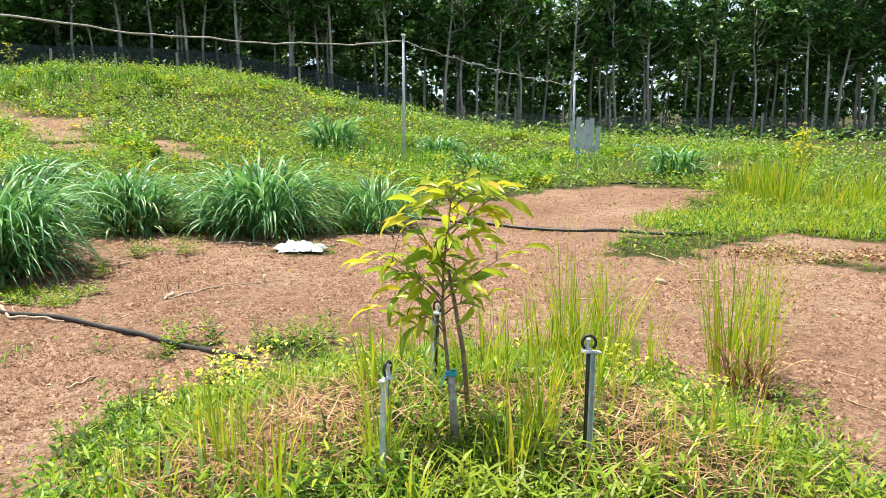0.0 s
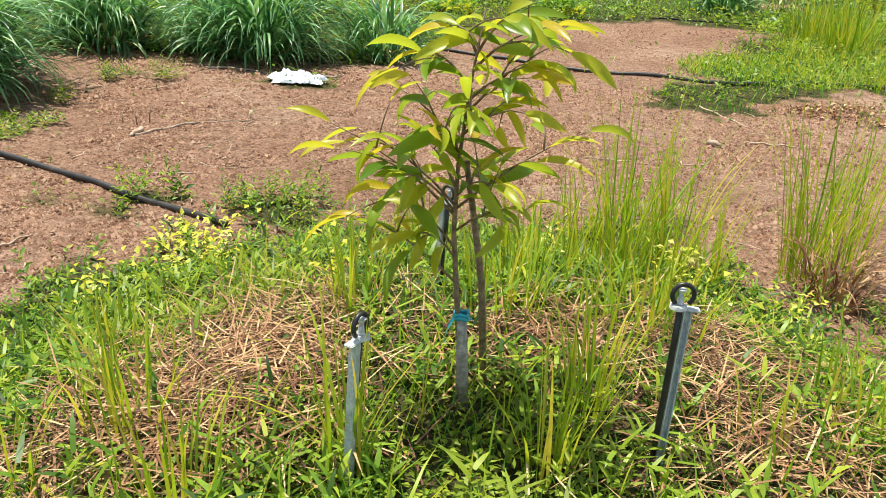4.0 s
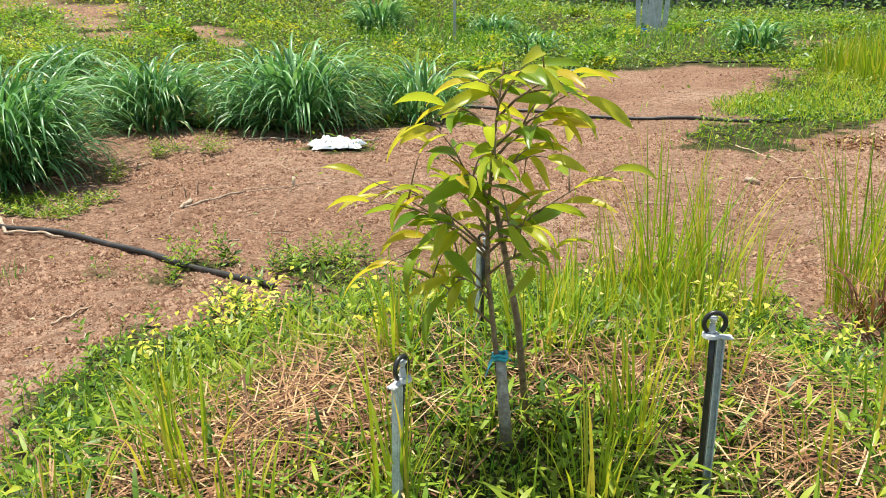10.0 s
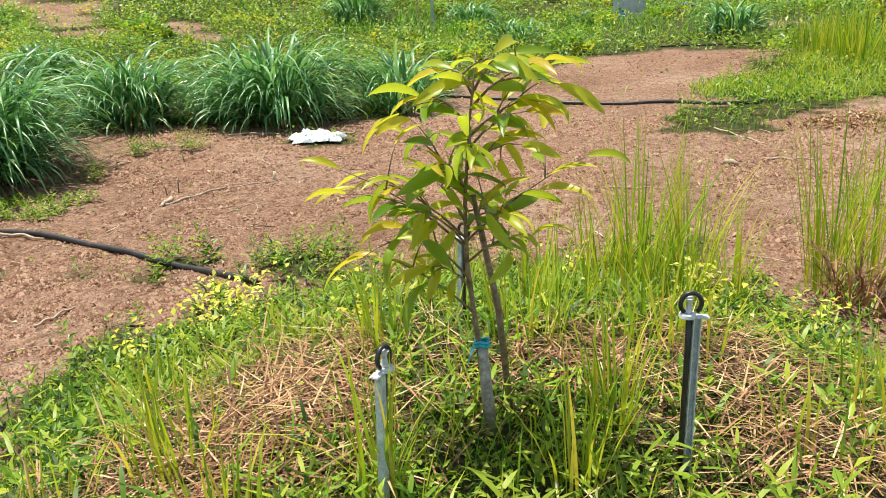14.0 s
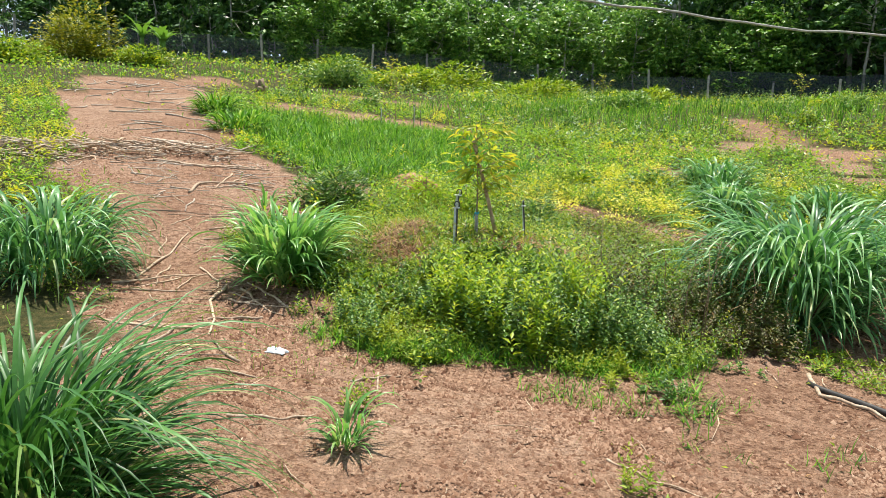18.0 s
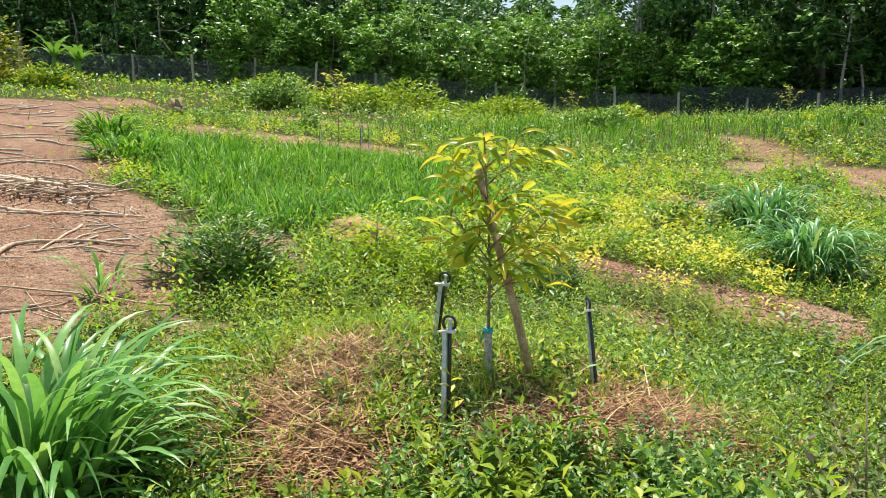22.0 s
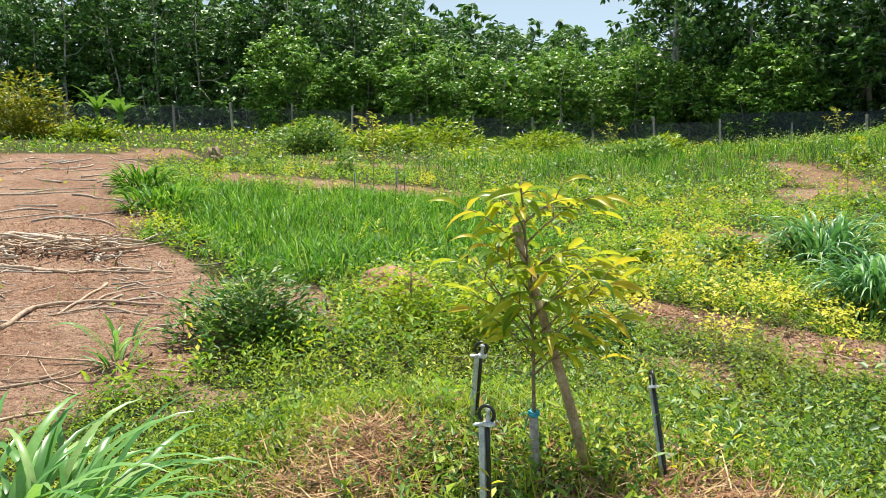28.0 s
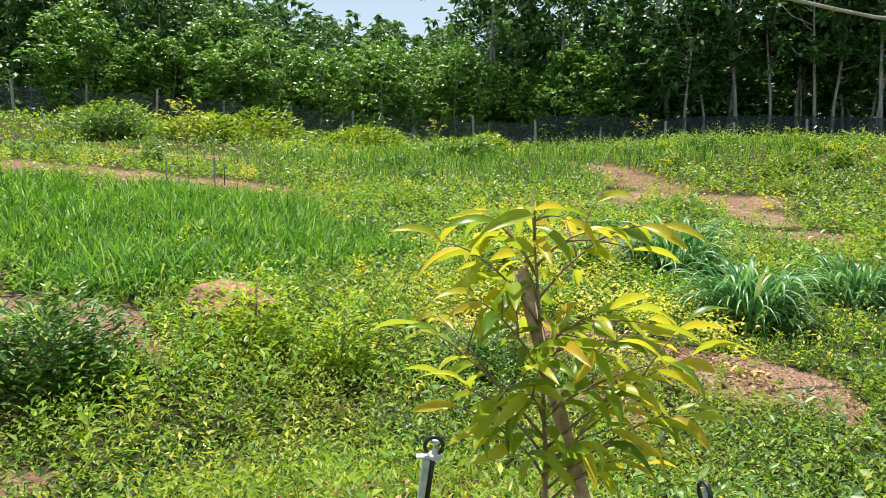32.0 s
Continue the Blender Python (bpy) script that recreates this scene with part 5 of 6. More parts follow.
root_line([(-2.93, 0.21), (-3.0, -0.1), (-3.32, -0.5), (-3.42, -1.0)], 0.013, "long pale dry root lying on bare earth")
root_line([(-2.94, -0.7), (-2.96, -0.85), (-2.98, -1.05)], 0.012, "pale forked root lying on bare earth")
root_line([(-2.44, 0.41), (-2.3, 0.42), (-2.19, 0.43)], 0.005, "thin dry root lying on bare earth")
root_line([(-3.6, 0.78), (-3.35, 0.82), (-3.13, 0.9)], 0.007, "thin dry root lying on bare earth")
root_line([(-2.44, 1.29), (-2.4, 1.38), (-2.36, 1.5)], 0.008, "pale dry root lying near the mound")
root_line([(-2.87, 3.35), (-2.75, 3.6), (-2.6, 3.82)], 0.012, "short pale stub of root on the earth")
root_line([(-2.9, 3.5), (-2.88, 3.3)], 0.02, "bleached stub of root")
root_line([(-2.6, 3.85), (-2.3, 4.0), (-2.02, 4.19)], 0.005, "thin dry root lying on bare earth")
root_line([(-3.5, 5.8), (-3.2, 5.95), (-2.9, 5.95), (-2.2, 5.95)], 0.012, "dry branch under the plastic bag")
root_line([(-2.35, 5.8), (-2.2, 6.0), (-2.15, 6.15)], 0.014, "forked dry stick beside the bag")
root_line([(1.29, 4.62), (1.38, 4.55)], 0.026, "short dark stub of wood on the earth")
root_line([(1.44, 6.27), (1.62, 5.9), (1.77, 5.53)], 0.008, "pale dry stick lying on bare earth")
root_line([(1.64, 4.88), (1.85, 4.9), (2.03, 4.92)], 0.009, "pale dry stick lying on bare earth")
root_line([(-7.02, -0.02), (-6.74, -0.22), (-6.3, -0.3), (-6.02, -0.41)], 0.013, "bleached forked root on the earth")
root_line([(-6.22, 0.01), (-6.32, -0.2), (-6.35, -0.4)], 0.01, "bleached side root on the earth")
root_line([(-6.3, 0.22), (-6.7, 0.2), (-7.05, 0.15)], 0.011, "dry branch at the thicket's edge")
root_line([(-4.75, -0.64), (-4.65, -0.4), (-4.64, -0.22)], 0.01, "dry root beside the young grass tuft")
root_line([(-4.96, 0.11), (-4.95, 0.25), (-4.91, 0.4)], 0.009, "pale dry root on the earth")
root_line([(-5.0, 0.3), (-4.8, 0.2), (-4.7, 0.05)], 0.008, "pale dry root on the earth")
root_line([(-7.57, -0.59), (-8.2, -0.2), (-8.9, 0.11)], 0.012, "dry branch on the cleared strip")
root_line([(-3.95, 2.75), (-3.7, 2.5), (-3.45, 2.5), (-3.2, 2.42)], 0.014, "dry root lying over the hose's end")
for x, y, dx, dy, h in ((-2.94, 3.68, 0.01, 0.02, 0.13), (-3.01, 3.63, -0.015, 0.0, 0.09), (-3.19, 3.55, 0.03, 0.02, 0.05), (-3.13, 3.64, -0.02, 0.01, 0.06)):
    z = float(land(x, y))
    tagged(new("dry_stick", bar_mesh("dry_stick", [(x, y, z - 0.02), (x + dx * 0.3, y + dy * 0.6, z + h * 0.55), (x + dx, y + dy, z + h)], [0.006, 0.005, 0.003], M_STEM, 6)), "thin dark twig standing upright in bare earth", "stick", "dry sticks")
z = float(land(-2.29, 4.06))
tagged(new("dry_stick", bar_mesh("dry_stick", [(-2.29, 4.06, z - 0.02), (-2.288, 4.063, z + 0.03), (-2.285, 4.07, z + 0.07)], [0.014, 0.014, 0.012], M_BLEACHED, 7)), "short pale stub of wood standing in the earth", "stick", "dry sticks")
for k in range(130):
    x, y = rng.uniform(-4.4, 3.5), rng.uniform(1.6, 6.5)
    if bare(x, y) > 0.8:
        stick(x, y, rng.uniform(0.1, 0.45), rng.uniform(0, TAU), rng.uniform(0.002, 0.006), "thin dry root lying on bare earth", 4)
for k in range(60):
    x, y = rng.uniform(-5.4, -1.8), rng.uniform(-1.4, 1.6)
    if bare(x, y) > 0.8:
        stick(x, y, rng.uniform(0.1, 0.4), rng.uniform(0, TAU), rng.uniform(0.002, 0.004), "thin dry root lying on bare earth", 4)
for k in range(330):
    x, y = rng.uniform(-13.5, -5.2), rng.uniform(-1.4, 3.0)
    if bare(x, y) > 0.8:
        stick(x, y, rng.uniform(0.15, 0.8), rng.uniform(0, TAU), rng.uniform(0.003, 0.011), "thin dry branch lying on the cleared strip", 5)
for k in range(60):
    x, y = rng.uniform(-9.9, -7.2), rng.uniform(4.9, 6.5)
    if bare(x, y) > 0.6:
        stick(x, y, rng.uniform(0.1, 0.5), rng.uniform(0, TAU), rng.uniform(0.003, 0.009), "thin dry branch lying on the bare patch", 4)
for k in range(90):
    x, y = rng.uniform(-27, -16), rng.uniform(0.2, 4.6)
    if bare(x, y) > 0.7:
        stick(x, y, rng.uniform(0.5, 1.6), rng.uniform(0, TAU), rng.uniform(0.01, 0.022), "dry branch lying on the cleared slope", 5)
v, f = joined(FAR_STICKS)
tagged(new("scattered_branches", quick("scattered_branches", v, f, M_BLEACHED, True)), "dry branches strewn over the cleared slope", "branches", kind="stuff")
heap = thing("brush_pile", "low tangled heap of dry grey branches across the cleared strip", "brush pile", at=(-14.0, 0.7, float(land(-14.0, 0.7))))
for k in range(330):
    x, y = rng.normal(0, 0.35), rng.uniform(-2.0, 1.15)
    a, ln = rng.uniform(0, TAU), rng.uniform(0.2, 0.8)
    q = Vector((x, y, float(land(x - 14.0, y + 0.7)) - heap.location.z + rng.uniform(0.01, 0.2) * math.exp(-(x / 0.35) ** 2)))
    path = [q]
    for s in range(4):
        a += rng.normal(0, 0.5)
        path.append(path[-1] + Vector((math.cos(a), math.sin(a), rng.uniform(-0.2, 0.3))) * ln / 4)
    w = rng.uniform(0.007, 0.02)
    part("branch", bar_mesh("branch", path, [w, w * 0.9, w * 0.75, w * 0.6, w * 0.35], M_TWIG if k % 3 else M_BLEACHED, 5), heap)
root_line([(-10.92, 0.58), (-11.5, 0.83), (-11.6, 1.24), (-11.26, 1.76)], 0.02, "long thick bleached root on the cleared strip")
root_line([(-13.05, 0.94), (-12.77, 1.25), (-12.87, 1.62), (-12.47, 2.1)], 0.018, "long bleached root before the brush heap")
root_line([(-12.22, 1.47), (-11.7, 1.2), (-11.21, 0.96)], 0.013, "bleached root on the cleared strip")
root_line([(-11.55, 1.24), (-11.9, 1.5), (-12.0, 1.9)], 0.011, "bleached side root on the cleared strip")
root_line([(-11.03, 1.59), (-11.4, 1.3), (-11.2, 0.9)], 0.012, "forked bleached root on the cleared strip")
root_line([(-13.3, 0.6), (-12.95, 1.1), (-12.55, 1.95)], 0.018, "long bleached branch before the brush heap")

# clods on the bare earth
def rough(x, y):
    """Where the earth lies crumbly rather than washed smooth."""
    return np.clip(0.1 + 1.5 * (soft_noise(x, y, 0.7, 61) - 0.3) + 0.5 * (soft_noise(x, y, 0.2, 62) - 0.5), 0.04, 1)


p = np.concatenate([scatter(170000, -4.6, 3.6, 0.8, 6.8, lambda x, y: bare(x, y) * rough(x, y)), scatter(110000, -8, -1.0, -1.6, 2.0, lambda x, y: bare(x, y) * rough(x, y)), scatter(16000, -17, -8, -1, 3, lambda x, y: bare(x, y) * 0.7), scatter(16000, -2.6, 9, 6.5, 13.6, lambda x, y: bare(x, y) * 0.7), scatter(8000, -10, -7, 4.4, 6.4, lambda x, y: bare(x, y) * 0.8)])
m = len(p)
s = np.clip(rng.lognormal(-5.05, 0.42, m), 0.003, 0.018) * (1 + 0.08 * np.hypot(p[:, 0] + 1.5, p[:, 1] + 1))
dome = np.array([(1, 0, -0.25), (0, 1, -0.25), (-1, 0, -0.25), (0, -1, -0.25), (0, 0, 0.75)])
turn = rng.uniform(0, TAU, m)
shape = dome[None] + rng.uniform(-0.32, 0.32, (m, 5, 3))
shape = np.stack([shape[..., 0] * np.cos(turn)[:, None] - shape[..., 1] * np.sin(turn)[:, None], shape[..., 0] * np.sin(turn)[:, None] + shape[..., 1] * np.cos(turn)[:, None], shape[..., 2]], -1)
v = (p[:, None] + shape * s[:, None, None]).reshape(-1, 3)
f = (np.arange(m)[:, None, None] * 5 + np.array([(0, 1, 4), (1, 2, 4), (2, 3, 4), (3, 0, 4)])[None]).reshape(-1, 3)
tagged(new("soil_clods", quick("soil_clods", v, f, M_CRUMB)), "small crumbs and clods of red-brown earth", "clods", kind="stuff")


# ---- bushes in the field ----
def bush(x, y, r, h, n, mat, leaf, label, name="bush", narrow=0.42):
    n *= 2
    root = thing(name, label, "bush", "field bushes", at=(x, y, float(land(x, y))))
    part("stem", bar_mesh("stem", [(0, 0, -0.03), (0.02, 0.01, h * 0.4), (0, 0.03, h * 0.75)], [0.012, 0.009, 0.004], M_STEM, 6), root)
    u = rng.normal(size=(n, 3))
    u /= np.linalg.norm(u, axis=1)[:, None]
    u[:, 2] = np.abs(u[:, 2])
    q = u * (rng.random(n) ** 0.42 * (0.85 + 0.2 * np.sin(5 * u[:, 0] + 3 * u[:, 1])))[:, None] * [r, r, h] + [0, 0, 0.02]
    v, f = kites(q, np.arctan2(u[:, 1], u[:, 0]) + rng.normal(0, 0.9, n), rng.uniform(-0.2, 0.9, n), leaf * rng.uniform(0.7, 1.3, n), leaf * narrow * rng.uniform(0.7, 1.3, n))
    tagged(part("foliage", quick("foliage", v, f, mat), root), kind="stuff")
    return root


bush(-10.0, 2.1, 0.56, 0.56, 1200, M_HERB, 0.085, "rounded dark green leafy weed bush", narrow=0.3)
bush(-10.15, 3.45, 0.5, 0.62, 560, M_BRIGHT, 0.06, "fresh green weed bush")
bush(-9.4, 3.6, 0.3, 0.55, 420, M_BRIGHT, 0.06, "bright yellow-green shoots of a weed")
bush(-8.9, 4.4, 0.35, 0.4, 700, M_HERB, 0.05, "dark green leafy weed bush")
bush(-30.2, 10.6, 1.6, 1.1, 1600, M_HERB, 0.16, "dark brown-green bush on the slope")
bush(-23.0, 19.0, 1.6, 0.7, 1300, M_HERB, 0.16, "dark low bush on the slope")
for x, y, r, h in ((-31, 14, 2.4, 0.9), (-33, 17.5, 2.8, 1.1), (-30, 20, 2.6, 0.9), (-36, 13, 2.2, 1.0), (-28, 25, 2.2, 0.7), (-33.5, 15.6, 2.0, 0.8), (-31.5, 22.5, 1.8, 0.7)):
    bush(x, y, r, h, 900, M_WEED, 0.24, "large fresh green bush before the fence")
for x, y in ((-3.94, 4.98), (-3.53, 5.21), (-3.62, 5.12), (-3.89, 3.99), (-3.97, 4.9), (-1.38, 2.3), (-1.2, 2.35), (-1.6, 2.12), (-3.3, 0.7), (-4.6, 0.0), (2.0, 3.6), (0.6, 2.7)):
    q = np.column_stack([rng.normal(x, 0.06, 12), rng.normal(y, 0.06, 12), np.full(12, float(land(x, y)))])
    v, f = herbs(q, rng.uniform(0.07, 0.22, 12), 12, 0.045, 0.014)
    tagged(new("seedling", quick("seedling", v, f, M_WEED)), "small green seedling sprouting from bare earth", "seedling", "seedlings", "stuff")


bush(-37.4, 2.2, 2.0, 2.5, 1500, M_OLIVE, 0.22, "large olive-yellow shrub near the fence")
bush(-36.0, 4.4, 1.5, 0.8, 700, M_WEED, 0.2, "low green bush near the fence")
bush(-33.0, -1.0, 2.4, 0.9, 1200, M_WEED, 0.2, "broad low green bush on the slope")
for k in range(30):
    x, y = rng.uniform(-34, -11), rng.uniform(5, 33)
    if bare(x, y) < 0.2 and lawn_zone(np.array(x), np.array(y)) < 0.5:
        bush(x, y, rng.uniform(0.35, 0.8), rng.uniform(0.25, 0.5), 200, (M_HERB, M_WEED, M_CREEPER)[k % 3], 0.11, ("dark green", "fresh green", "yellow-green")[k % 3] + " weed bush on the slope")
for k in range(54):
    x, y = rng.uniform(-21, 8), rng.uniform(13, 29)
    if bare(x, y) < 0.2:
        bush(x, y, rng.uniform(0.35, 0.9), rng.uniform(0.25, 0.65), 190, (M_HERB, M_WEED, M_CREEPER)[k % 3], 0.13, ("dark green", "fresh green", "yellow-green")[k % 3] + " weed bush in the field")


def banana(x, y, h):
    root = thing("banana_plant", "banana plant with long bright green leaves", "plant", "banana plants", at=(x, y, float(land(x, y))))
    part("stem", bar_mesh("stem", [(0, 0, -0.1), (0, 0, h * 0.5)], [0.12, 0.08], M_SHRUB, 8), root)
    for k in range(9):
        v, f = blades(np.array([[0, 0, h * 0.4]]), h * rng.uniform(0.6, 0.85), 0.34, k * 0.7 + rng.uniform(0, 0.3), rng.uniform(0.3, 0.8), rng.uniform(1.0, 1.9), 7, 1.3)
        part("leaf", quick("leaf", v, f, M_SHRUB), root)


banana(-43.0, 5.6, 2.2)
banana(-42.4, 6.5, 1.9)
banana(-43.6, 6.6, 2.0)


# ---- fence ----
FENCE = [(-62, -8), (-52, 2), (-46, 9), (-41, 16), (-34, 27.5), (-25, 33.5), (-12, 38), (4, 45), (30, 49), (60, 50)]


def on_fence(d):
    for (x0, y0), (x1, y1) in zip(FENCE, FENCE[1:]):
        ln = math.hypot(x1 - x0, y1 - y0)
        if d <= ln:
            return x0 + (x1 - x0) * d / ln, y0 + (y1 - y0) * d / ln, math.atan2(y1 - y0, x1 - x0)
        d -= ln
    return x1, y1, 0.0


FENCE_LEN = sum(math.hypot(b[0] - a[0], b[1] - a[1]) for a, b in zip(FENCE, FENCE[1:]))
bm = bmesh.new()
box_piece(bm, (0.11, 0.11, 1.9), pose(0, 0, 0.75))
POST = bm_mesh("fence_post", bm, M_POST, 0.012)
d, k = 0.0, 0
while d < FENCE_LEN:
    x, y, a = on_fence(d)
    o = tagged(new("fence_post", POST), "weathered grey concrete fence post before the trees", "fence post", "fence posts")
    o.matrix_basis = pose(x, y, float(land(x, y)) - 0.1, rng.uniform(-3, 3), rng.uniform(-3, 3), math.degrees(a)) @ Matrix.Diagonal((1, 1, rng.uniform(0.85, 1.1), 1))
    d += 3.0


def net(d0, d1, high, mat, name, label):
    v, f, d = [], [], d0
    while d <= d1:
        x, y, a = on_fence(d)
        z = float(land(x, y))
        v += [(x, y, z - 0.05), (x, y, z + high + rng.uniform(-0.05, 0.05))]
        if len(v) > 2:
            k = len(v)
            f.append((k - 4, k - 2, k - 1, k - 3))
        d += 1.5
    return tagged(new(name, quick(name, np.array(v), np.array(f), mat)), label, "fence", kind="structure")


net(0.0, 52.0, 1.3, M_WIRE, "fence_wire", "thin wire netting between the fence posts")
net(51.0, 76.0, 1.75, M_NET, "fence_net", "dark blue-black shade netting between the fence posts")
net(76.5, FENCE_LEN, 1.2, M_WIRE, "fence_wire", "thin wire netting before the plantation")


# ---- woods ----
def tree_parts(name, h, crown_low, radius, n, leaf, mat, label, seed, forks, lean=0.3, trunk_r=0.09, clumps=26):
    r = np.random.default_rng(seed)
    root = thing(name, label, "tree", "trees behind the fence")
    top = np.array([r.normal(0, lean), r.normal(0, lean), h * 0.92])
    trunk = [np.zeros(3) - [0, 0, 0.2], top * 0.33 + [r.normal(0, 0.1), r.normal(0, 0.1), 0], top * 0.66 + [r.normal(0, 0.15), r.normal(0, 0.15), 0], top]
    centres, limb = [], [tube(trunk, [trunk_r, trunk_r * 0.8, trunk_r * 0.5, trunk_r * 0.15], 6)]
    for k in range(clumps):
        u = crown_low + (1 - crown_low) * (k + r.random()) / clumps
        a = r.uniform(0, TAU)
        wide = radius * (0.35 + 0.65 * math.sin(math.pi * min(1, max(0.05, (u - crown_low) / (1 - crown_low) * 0.85 + 0.12)))) * r.uniform(0.45, 1.1)
        c = np.array([math.cos(a) * wide, math.sin(a) * wide, h * u]) + top * [u, u, 0]
        centres.append(c)
        if k % max(1, clumps // forks) == 0:
            s = trunk[1] + (trunk[3] - trunk[1]) * max(0, (u - 0.33) / 0.7) * 0.8
            limb.append(tube([s, s * 0.5 + c * 0.5 + [0, 0, -0.1 * h * 0.3], c], [trunk_r * 0.42, trunk_r * 0.3, trunk_r * 0.12], 4))
    v, f = joined(limb)
    part("trunk", quick("trunk", v, f, M_BARK, True), root)
    centres = np.array(centres)
    m = n // 5
    d = r.normal(size=(m, 3))
    d /= np.linalg.norm(d, axis=1)[:, None]
    q = centres[r.integers(0, clumps, m)] + d * np.array([1.0, 1.0, 0.85]) * radius * 0.27 * r.uniform(0.4, 1.1, m)[:, None]
    q[:, 2] = np.maximum(q[:, 2], 0.1)
    az = np.repeat(np.arctan2(d[:, 1], d[:, 0]), 5) + np.tile(np.arange(5) * TAU / 5, m) + r.normal(0, 0.25, 5 * m)
    k = 5 * m
    v, f = flakes(np.repeat(q, 5, 0), az, np.repeat(r.uniform(-1.15, 0.15, m), 5) + r.normal(0, 0.25, k), leaf * r.uniform(0.65, 1.25, k), leaf * 0.46 * r.uniform(0.75, 1.25, k), r)
    part("crown", quick("crown", v, f, mat), root)
    return root


TRUNKY = [tree_parts("rubber_tree", 10.0 + k * 0.6, 0.45, 2.1, 1900, 0.4, M_CANOPY, "tall slender pale-trunked plantation tree with a high crown", 50 + k, 12, 0.7, 0.1, 30) for k in range(4)]
RUBBER = [tree_parts("plantation_tree", 9.0 + k * 0.6, 0.14, 2.5, 2700, 0.36, M_CANOPY, "leafy plantation tree with a dark green crown", 60 + k, 7, 0.4, 0.085, 64) for k in range(4)]
DEEP = [tree_parts("forest_tree", 10.0 + k, 0.16, 2.6, 620, 0.85, M_CANOPY, "plantation tree deep in the dark woods", 70 + k, 5, 0.3, 0.09, 30) for k in range(2)]
YOUNG = [tree_parts("young_tree", 3.7 + 0.5 * k, 0.03, 1.9, 4400, 0.21, M_SHRUB, "rounded leafy young tree with glossy leaves down to the ground", 80 + k, 7, 0.2, 0.05, 56) for k in range(3)]
UNDER = [tree_parts("undergrowth_tree", 4.0 + 0.6 * k, 0.04, 1.9, 520, 0.5, M_CANOPY, "leafy undergrowth tree in the shade of the woods", 85 + k, 5, 0.2, 0.05, 24) for k in range(2)]
BROAD = [tree_parts("broad_tree", 12.0, 0.06, 3.6, 3400, 0.44, M_CANOPY, "dense dark broad-leaved tree", 90 + k, 8, 0.5, 0.16, 60) for k in range(2)]
used = set()


def skyline(seen):
    """Height angle, in degrees, up to which the woods stand in that direction."""
    return float(np.interp(seen, [30, 43.0, 43.8, 46, 52, 57, 61, 66, 72], [25, 25, 12.5, 10.2, 11.0, 11.8, 13.2, 15.5, 25]))


def plant(proto, x, y, size=1.0, turn=None):
    z = float(land(x, y)) - 0.05
    away = math.hypot(x + 4.8, y - 0.5)
    room = away * math.tan(radians(skyline(math.degrees(math.atan2(-(x + 4.8), y - 0.5))))) + 1.04 - z
    tallest = proto.children[1].data.vertices
    high = max(tallest[k].co.z for k in range(0, len(tallest), 5))
    size = min(size, room / high / 1.02)
    m = pose(x, y, z, 0, 0, rng.uniform(0, 360) if turn is None else turn) @ Matrix.Diagonal((size, size, size * rng.uniform(0.9, 1.05), 1))
    if proto.name in used:
        o = copy_thing(proto, m)
        o.matrix_basis = m
        return o
    used.add(proto.name)
    proto.matrix_basis = m
    return proto


def outward(d):
    x0, y0, _ = on_fence(max(0, d - 8))
    x1, y1, _ = on_fence(min(FENCE_LEN, d + 8))
    return math.atan2(y1 - y0, x1 - x0)


d = 4.0
while d < FENCE_LEN:
    for row, off in enumerate((2.4, 5.4, 8.4, 12.0, 16.5, 22.0)):
        if row > 2 and on_fence(d)[0] > 27:
            continue
        dd = d + rng.uniform(-0.6, 0.6)
        x, y, a = on_fence(dd)
        a = outward(dd)
        off += rng.uniform(-0.7, 0.7)
        x, y = x - math.sin(a) * off, y + math.cos(a) * off
        seen = math.degrees(math.atan2(-(x + 4.6), y - 0.4))
        low = 1.2 if seen > 60 else 1.1
        west = x < -29
        if x < -26 and row == 0 and seen > 72:
            plant(UNDER[rng.integers(2)], x, y, rng.uniform(0.6, 0.9))
        elif x < -26 and row == 0:
            for k in range(3):
                plant(YOUNG[rng.integers(3)], x + rng.uniform(-1.5, 1.5), y + rng.uniform(-1.0, 1.5), rng.uniform(0.8, 1.3))
        elif 26 < seen < 43.5 and row in (1, 2, 4) and x < -14:
            plant(BROAD[rng.integers(2)], x, y, rng.uniform(0.8, 1.05))
        elif x > -27 and row < 3 and not (26 < seen < 43.5 and row == 2):
            plant(TRUNKY[rng.integers(4)], x, y, rng.uniform(0.85, 1.15))
            if row < 2 and rng.random() < 0.6:
                plant(TRUNKY[rng.integers(4)], x + rng.uniform(-1.4, 1.4), y + rng.uniform(0, 1.4), rng.uniform(0.75, 1.05))
        elif row >= 4:
            plant(DEEP[rng.integers(2)], x, y, rng.uniform(0.85, 1.05) * (0.78 * low if west else 1.0))
            if 18 < seen < 44:
                plant(DEEP[rng.integers(2)], x + rng.uniform(-1.5, 1.5), y + rng.uniform(1, 3), rng.uniform(0.9, 1.1))
        else:
            plant(RUBBER[rng.integers(4)], x, y, rng.uniform(0.85, 1.05) * (0.8 * low if west else 1.0))
        if row in (3, 5) and west:
            plant(DEEP[rng.integers(2)], x + rng.uniform(-1.5, 1.5), y + rng.uniform(1, 2.5), rng.uniform(0.8, 1.0))
        if row == 5 and west:
            plant(UNDER[rng.integers(2)], x + rng.uniform(-1.5, 1.5), y + rng.uniform(1, 3), rng.uniform(0.9, 1.2))
        if row in (2, 4, 5) or (row == 3 and 15 < seen < 44):
            plant(UNDER[rng.integers(2)], x + rng.uniform(-1.5, 1.5), y + rng.uniform(-1, 1), rng.uniform(0.6, 1.0))
    d += 2.8


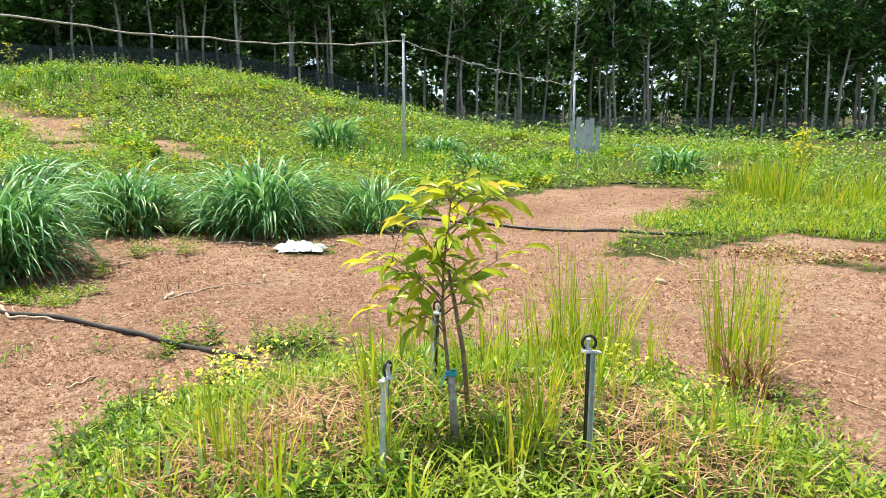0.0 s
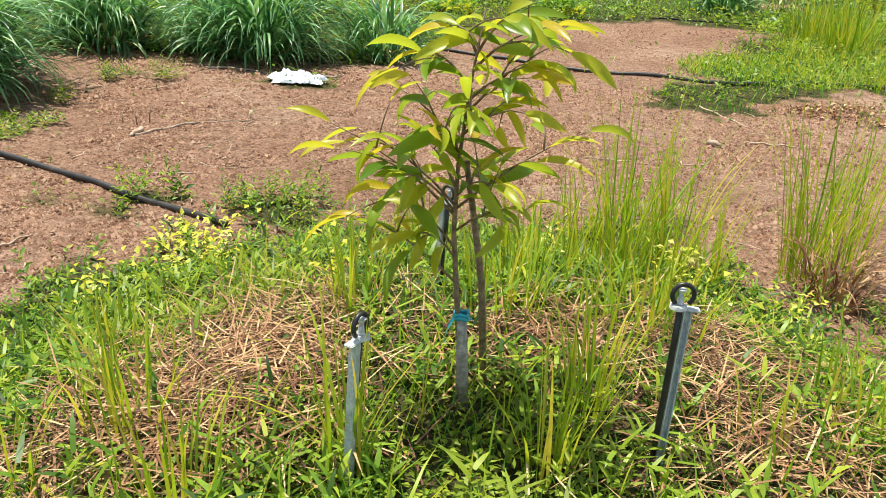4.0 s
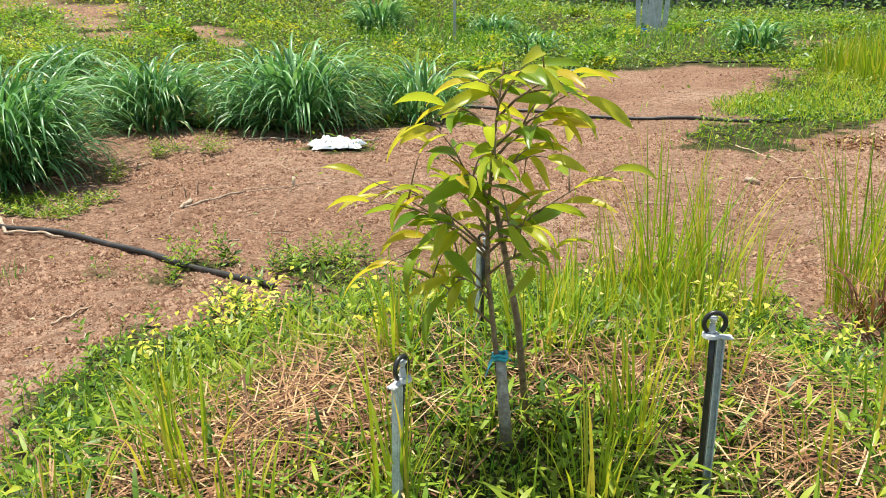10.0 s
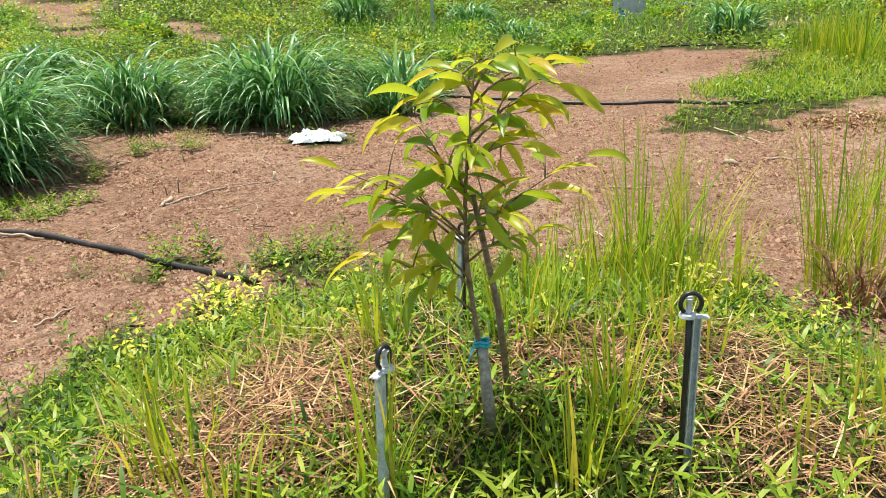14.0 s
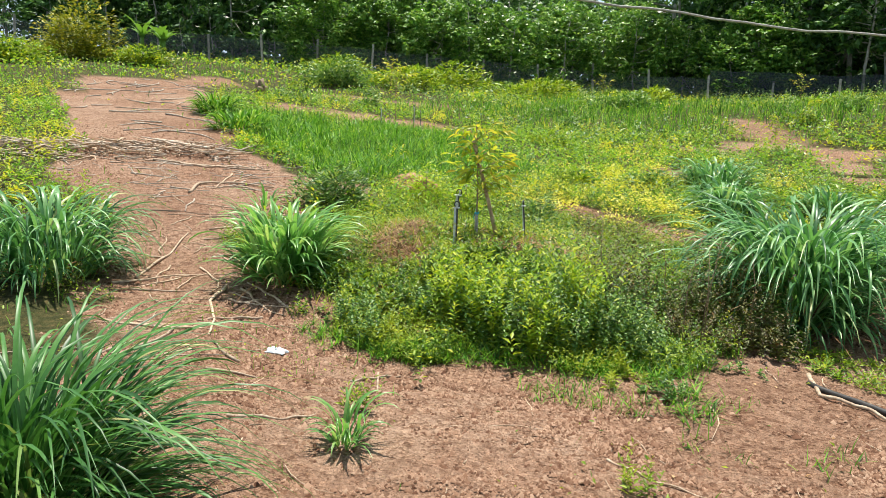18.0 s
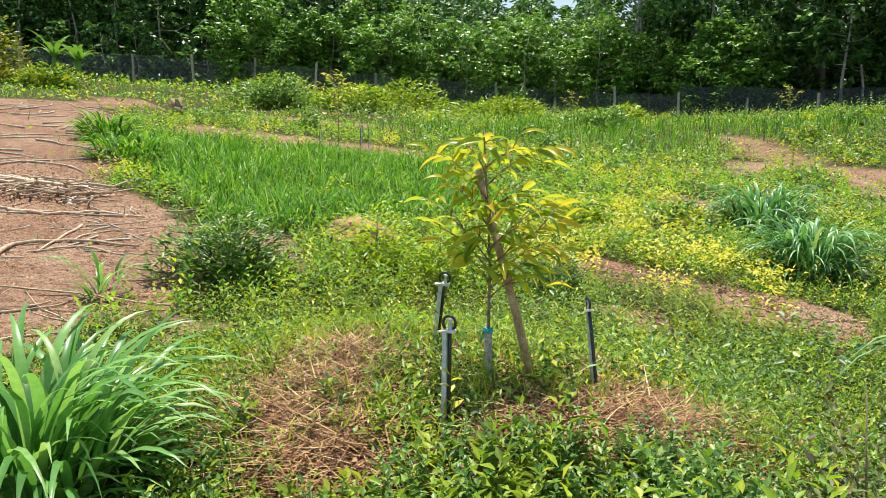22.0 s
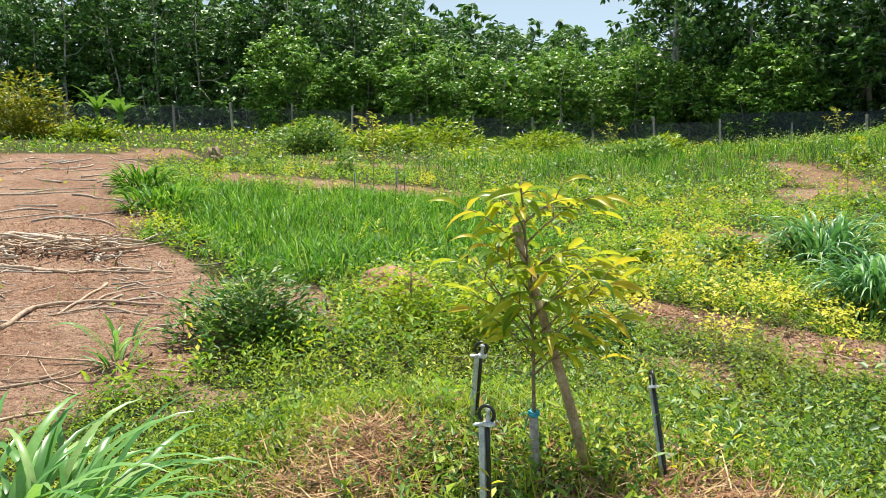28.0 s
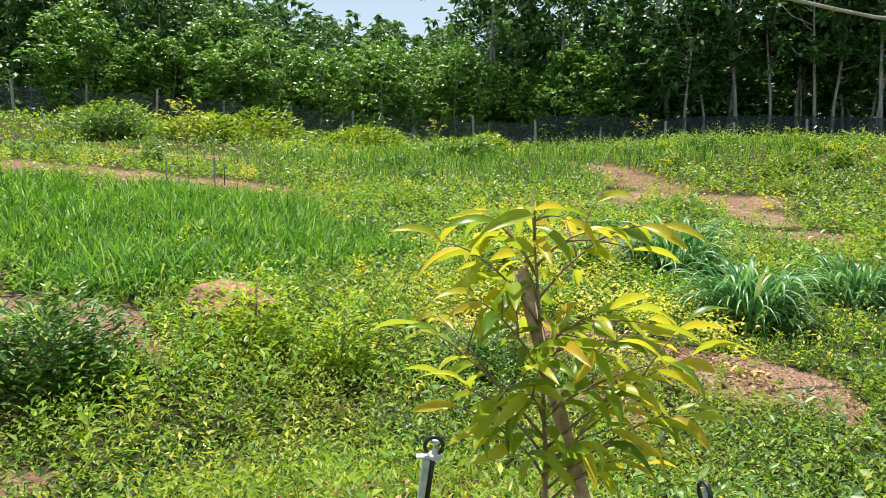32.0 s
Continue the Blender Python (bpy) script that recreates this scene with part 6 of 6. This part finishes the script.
# ---- poles, cable, sheets ----
for x, y, h, r, label in ((-3.5, 17.2, 3.25, 0.035, "slim grey steel pole that carries the cable"), (0.93, 24.0, 2.4, 0.04, "slim grey steel pole beside the sheet stack")):
    z = float(land(x, y))
    root = thing("cable_pole", label, "pole", "cable poles", at=(x, y, z))
    part("shaft", bar_mesh("shaft", [(0, 0, -0.2), (0.01, 0, h * 0.5), (0, 0, h)], [r, r, r * 0.9], M_GALV, 10), root)
    part("cap", bar_mesh("cap", [(0, 0, h), (0, 0, h + 0.06)], [0.055, 0.05], M_CLIP, 10), root, "white insulator cap")


def cable(a, c, sag, r, label):
    path = []
    for k in range(61):
        s = k / 60
        q = Vector(a).lerp(Vector(c), s)
        path.append((q.x + 0.02 * math.sin(37 * s), q.y, q.z - sag * 4 * s * (1 - s) + 0.018 * math.sin(55 * s) + 0.012 * math.sin(131 * s)))
    return tagged(new("cable", bar_mesh("cable", path, [r] * 61, M_CABLE, 6)), label, "cable", "cables")


cable((-3.5, 17.2, 2.78), (-13.58, -5.81, 4.69), 1.19, 0.016, "pale twisted overhead cable hanging over the field")
cable((-3.5, 17.2, 2.78), (0.93, 24.0, 1.9), 0.12, 0.014, "pale twisted overhead cable between the poles")

root = thing("sheet_stack", "stack of old grey corrugated sheets standing on edge", "sheet stack", at=(1.3, 22.9, float(land(1.3, 22.9))), turn=radians(8))
for k in range(6):
    w = 12
    hh = 1.15 + 0.16 * math.sin(k * 2.2)
    v = [(k * 0.15 - 0.45 + i / w * (0.13 + 0.02 * (k % 2)) + 0.05 * j * (k % 3 - 1), 0.012 * math.sin(i * 2.1) + 0.06 * (k % 3) - 0.1 * j * (k % 2), j * hh) for j in (0, 1) for i in range(w + 1)]
    v += [(x, y + 0.012, z) for x, y, z in v]
    m0, h0 = 2 * (w + 1), w + 1
    f = [(i, i + 1, h0 + i + 1, h0 + i) for i in range(w)] + [(m0 + i, m0 + h0 + i, m0 + h0 + i + 1, m0 + i + 1) for i in range(w)]
    part("sheet", quick("sheet", np.array(v), np.array(f), M_SHEET), root)
bm = bmesh.new()
box_piece(bm, (0.22, 0.2, 0.2), pose(-0.25, -0.25, 0.1))
part("blue_foot", bm_mesh("blue_foot", bm, M_TARP, 0.02), root, "blue plastic block at the foot")
tarp = tagged(new("blue_tarp", quick("blue_tarp", np.array(v0 := [(i * 0.22 - 0.5, j * 0.2 - 0.3, 0.05 + 0.14 * abs(noise.noise((i * 0.9, j * 0.9, 2)))) for j in range(5) for i in range(6)]), np.array([(j * 6 + i, j * 6 + i + 1, j * 6 + i + 7, j * 6 + i + 6) for j in range(4) for i in range(5)]), M_TARP)), "crumpled blue tarpaulin lying in the weeds", "tarp")
tarp.matrix_basis = pose(4.0, 29.0, float(land(4.0, 29.0)), 0, 0, 20)

# root stump by the fence
root = thing("root_stump", "upturned dry brown root stump on the slope", "stump", at=(-25.6, 6.1, float(land(-25.6, 6.1))))
for k in range(16):
    a, e = rng.uniform(0, TAU), rng.uniform(0.1, 1.3)
    q = Vector((math.cos(a) * math.cos(e), math.sin(a) * math.cos(e), math.sin(e))) * rng.uniform(0.25, 0.55)
    part("root", bar_mesh("root", [(0, 0, 0.05), q * 0.5 + Vector((0, 0, 0.06)), q], [0.13, 0.1, 0.035], M_STEM, 6), root)

# earth lump on the slope
bm = bmesh.new()
bmesh.ops.create_icosphere(bm, subdivisions=4, radius=0.26)
for vert in bm.verts:
    c = vert.co
    vert.co = Vector((c.x * 1.3, c.y, c.z * 0.75)) * (1 + 0.35 * noise.noise(c * 5) + 0.15 * noise.noise(c * 14))
o = tagged(new("earth_clod", bm_mesh("earth_clod", bm, M_LUMP)), "rough lump of upturned red earth", "clod")
o.location = (-10.8, 3.66, float(land(-10.8, 3.66)) + 0.1)
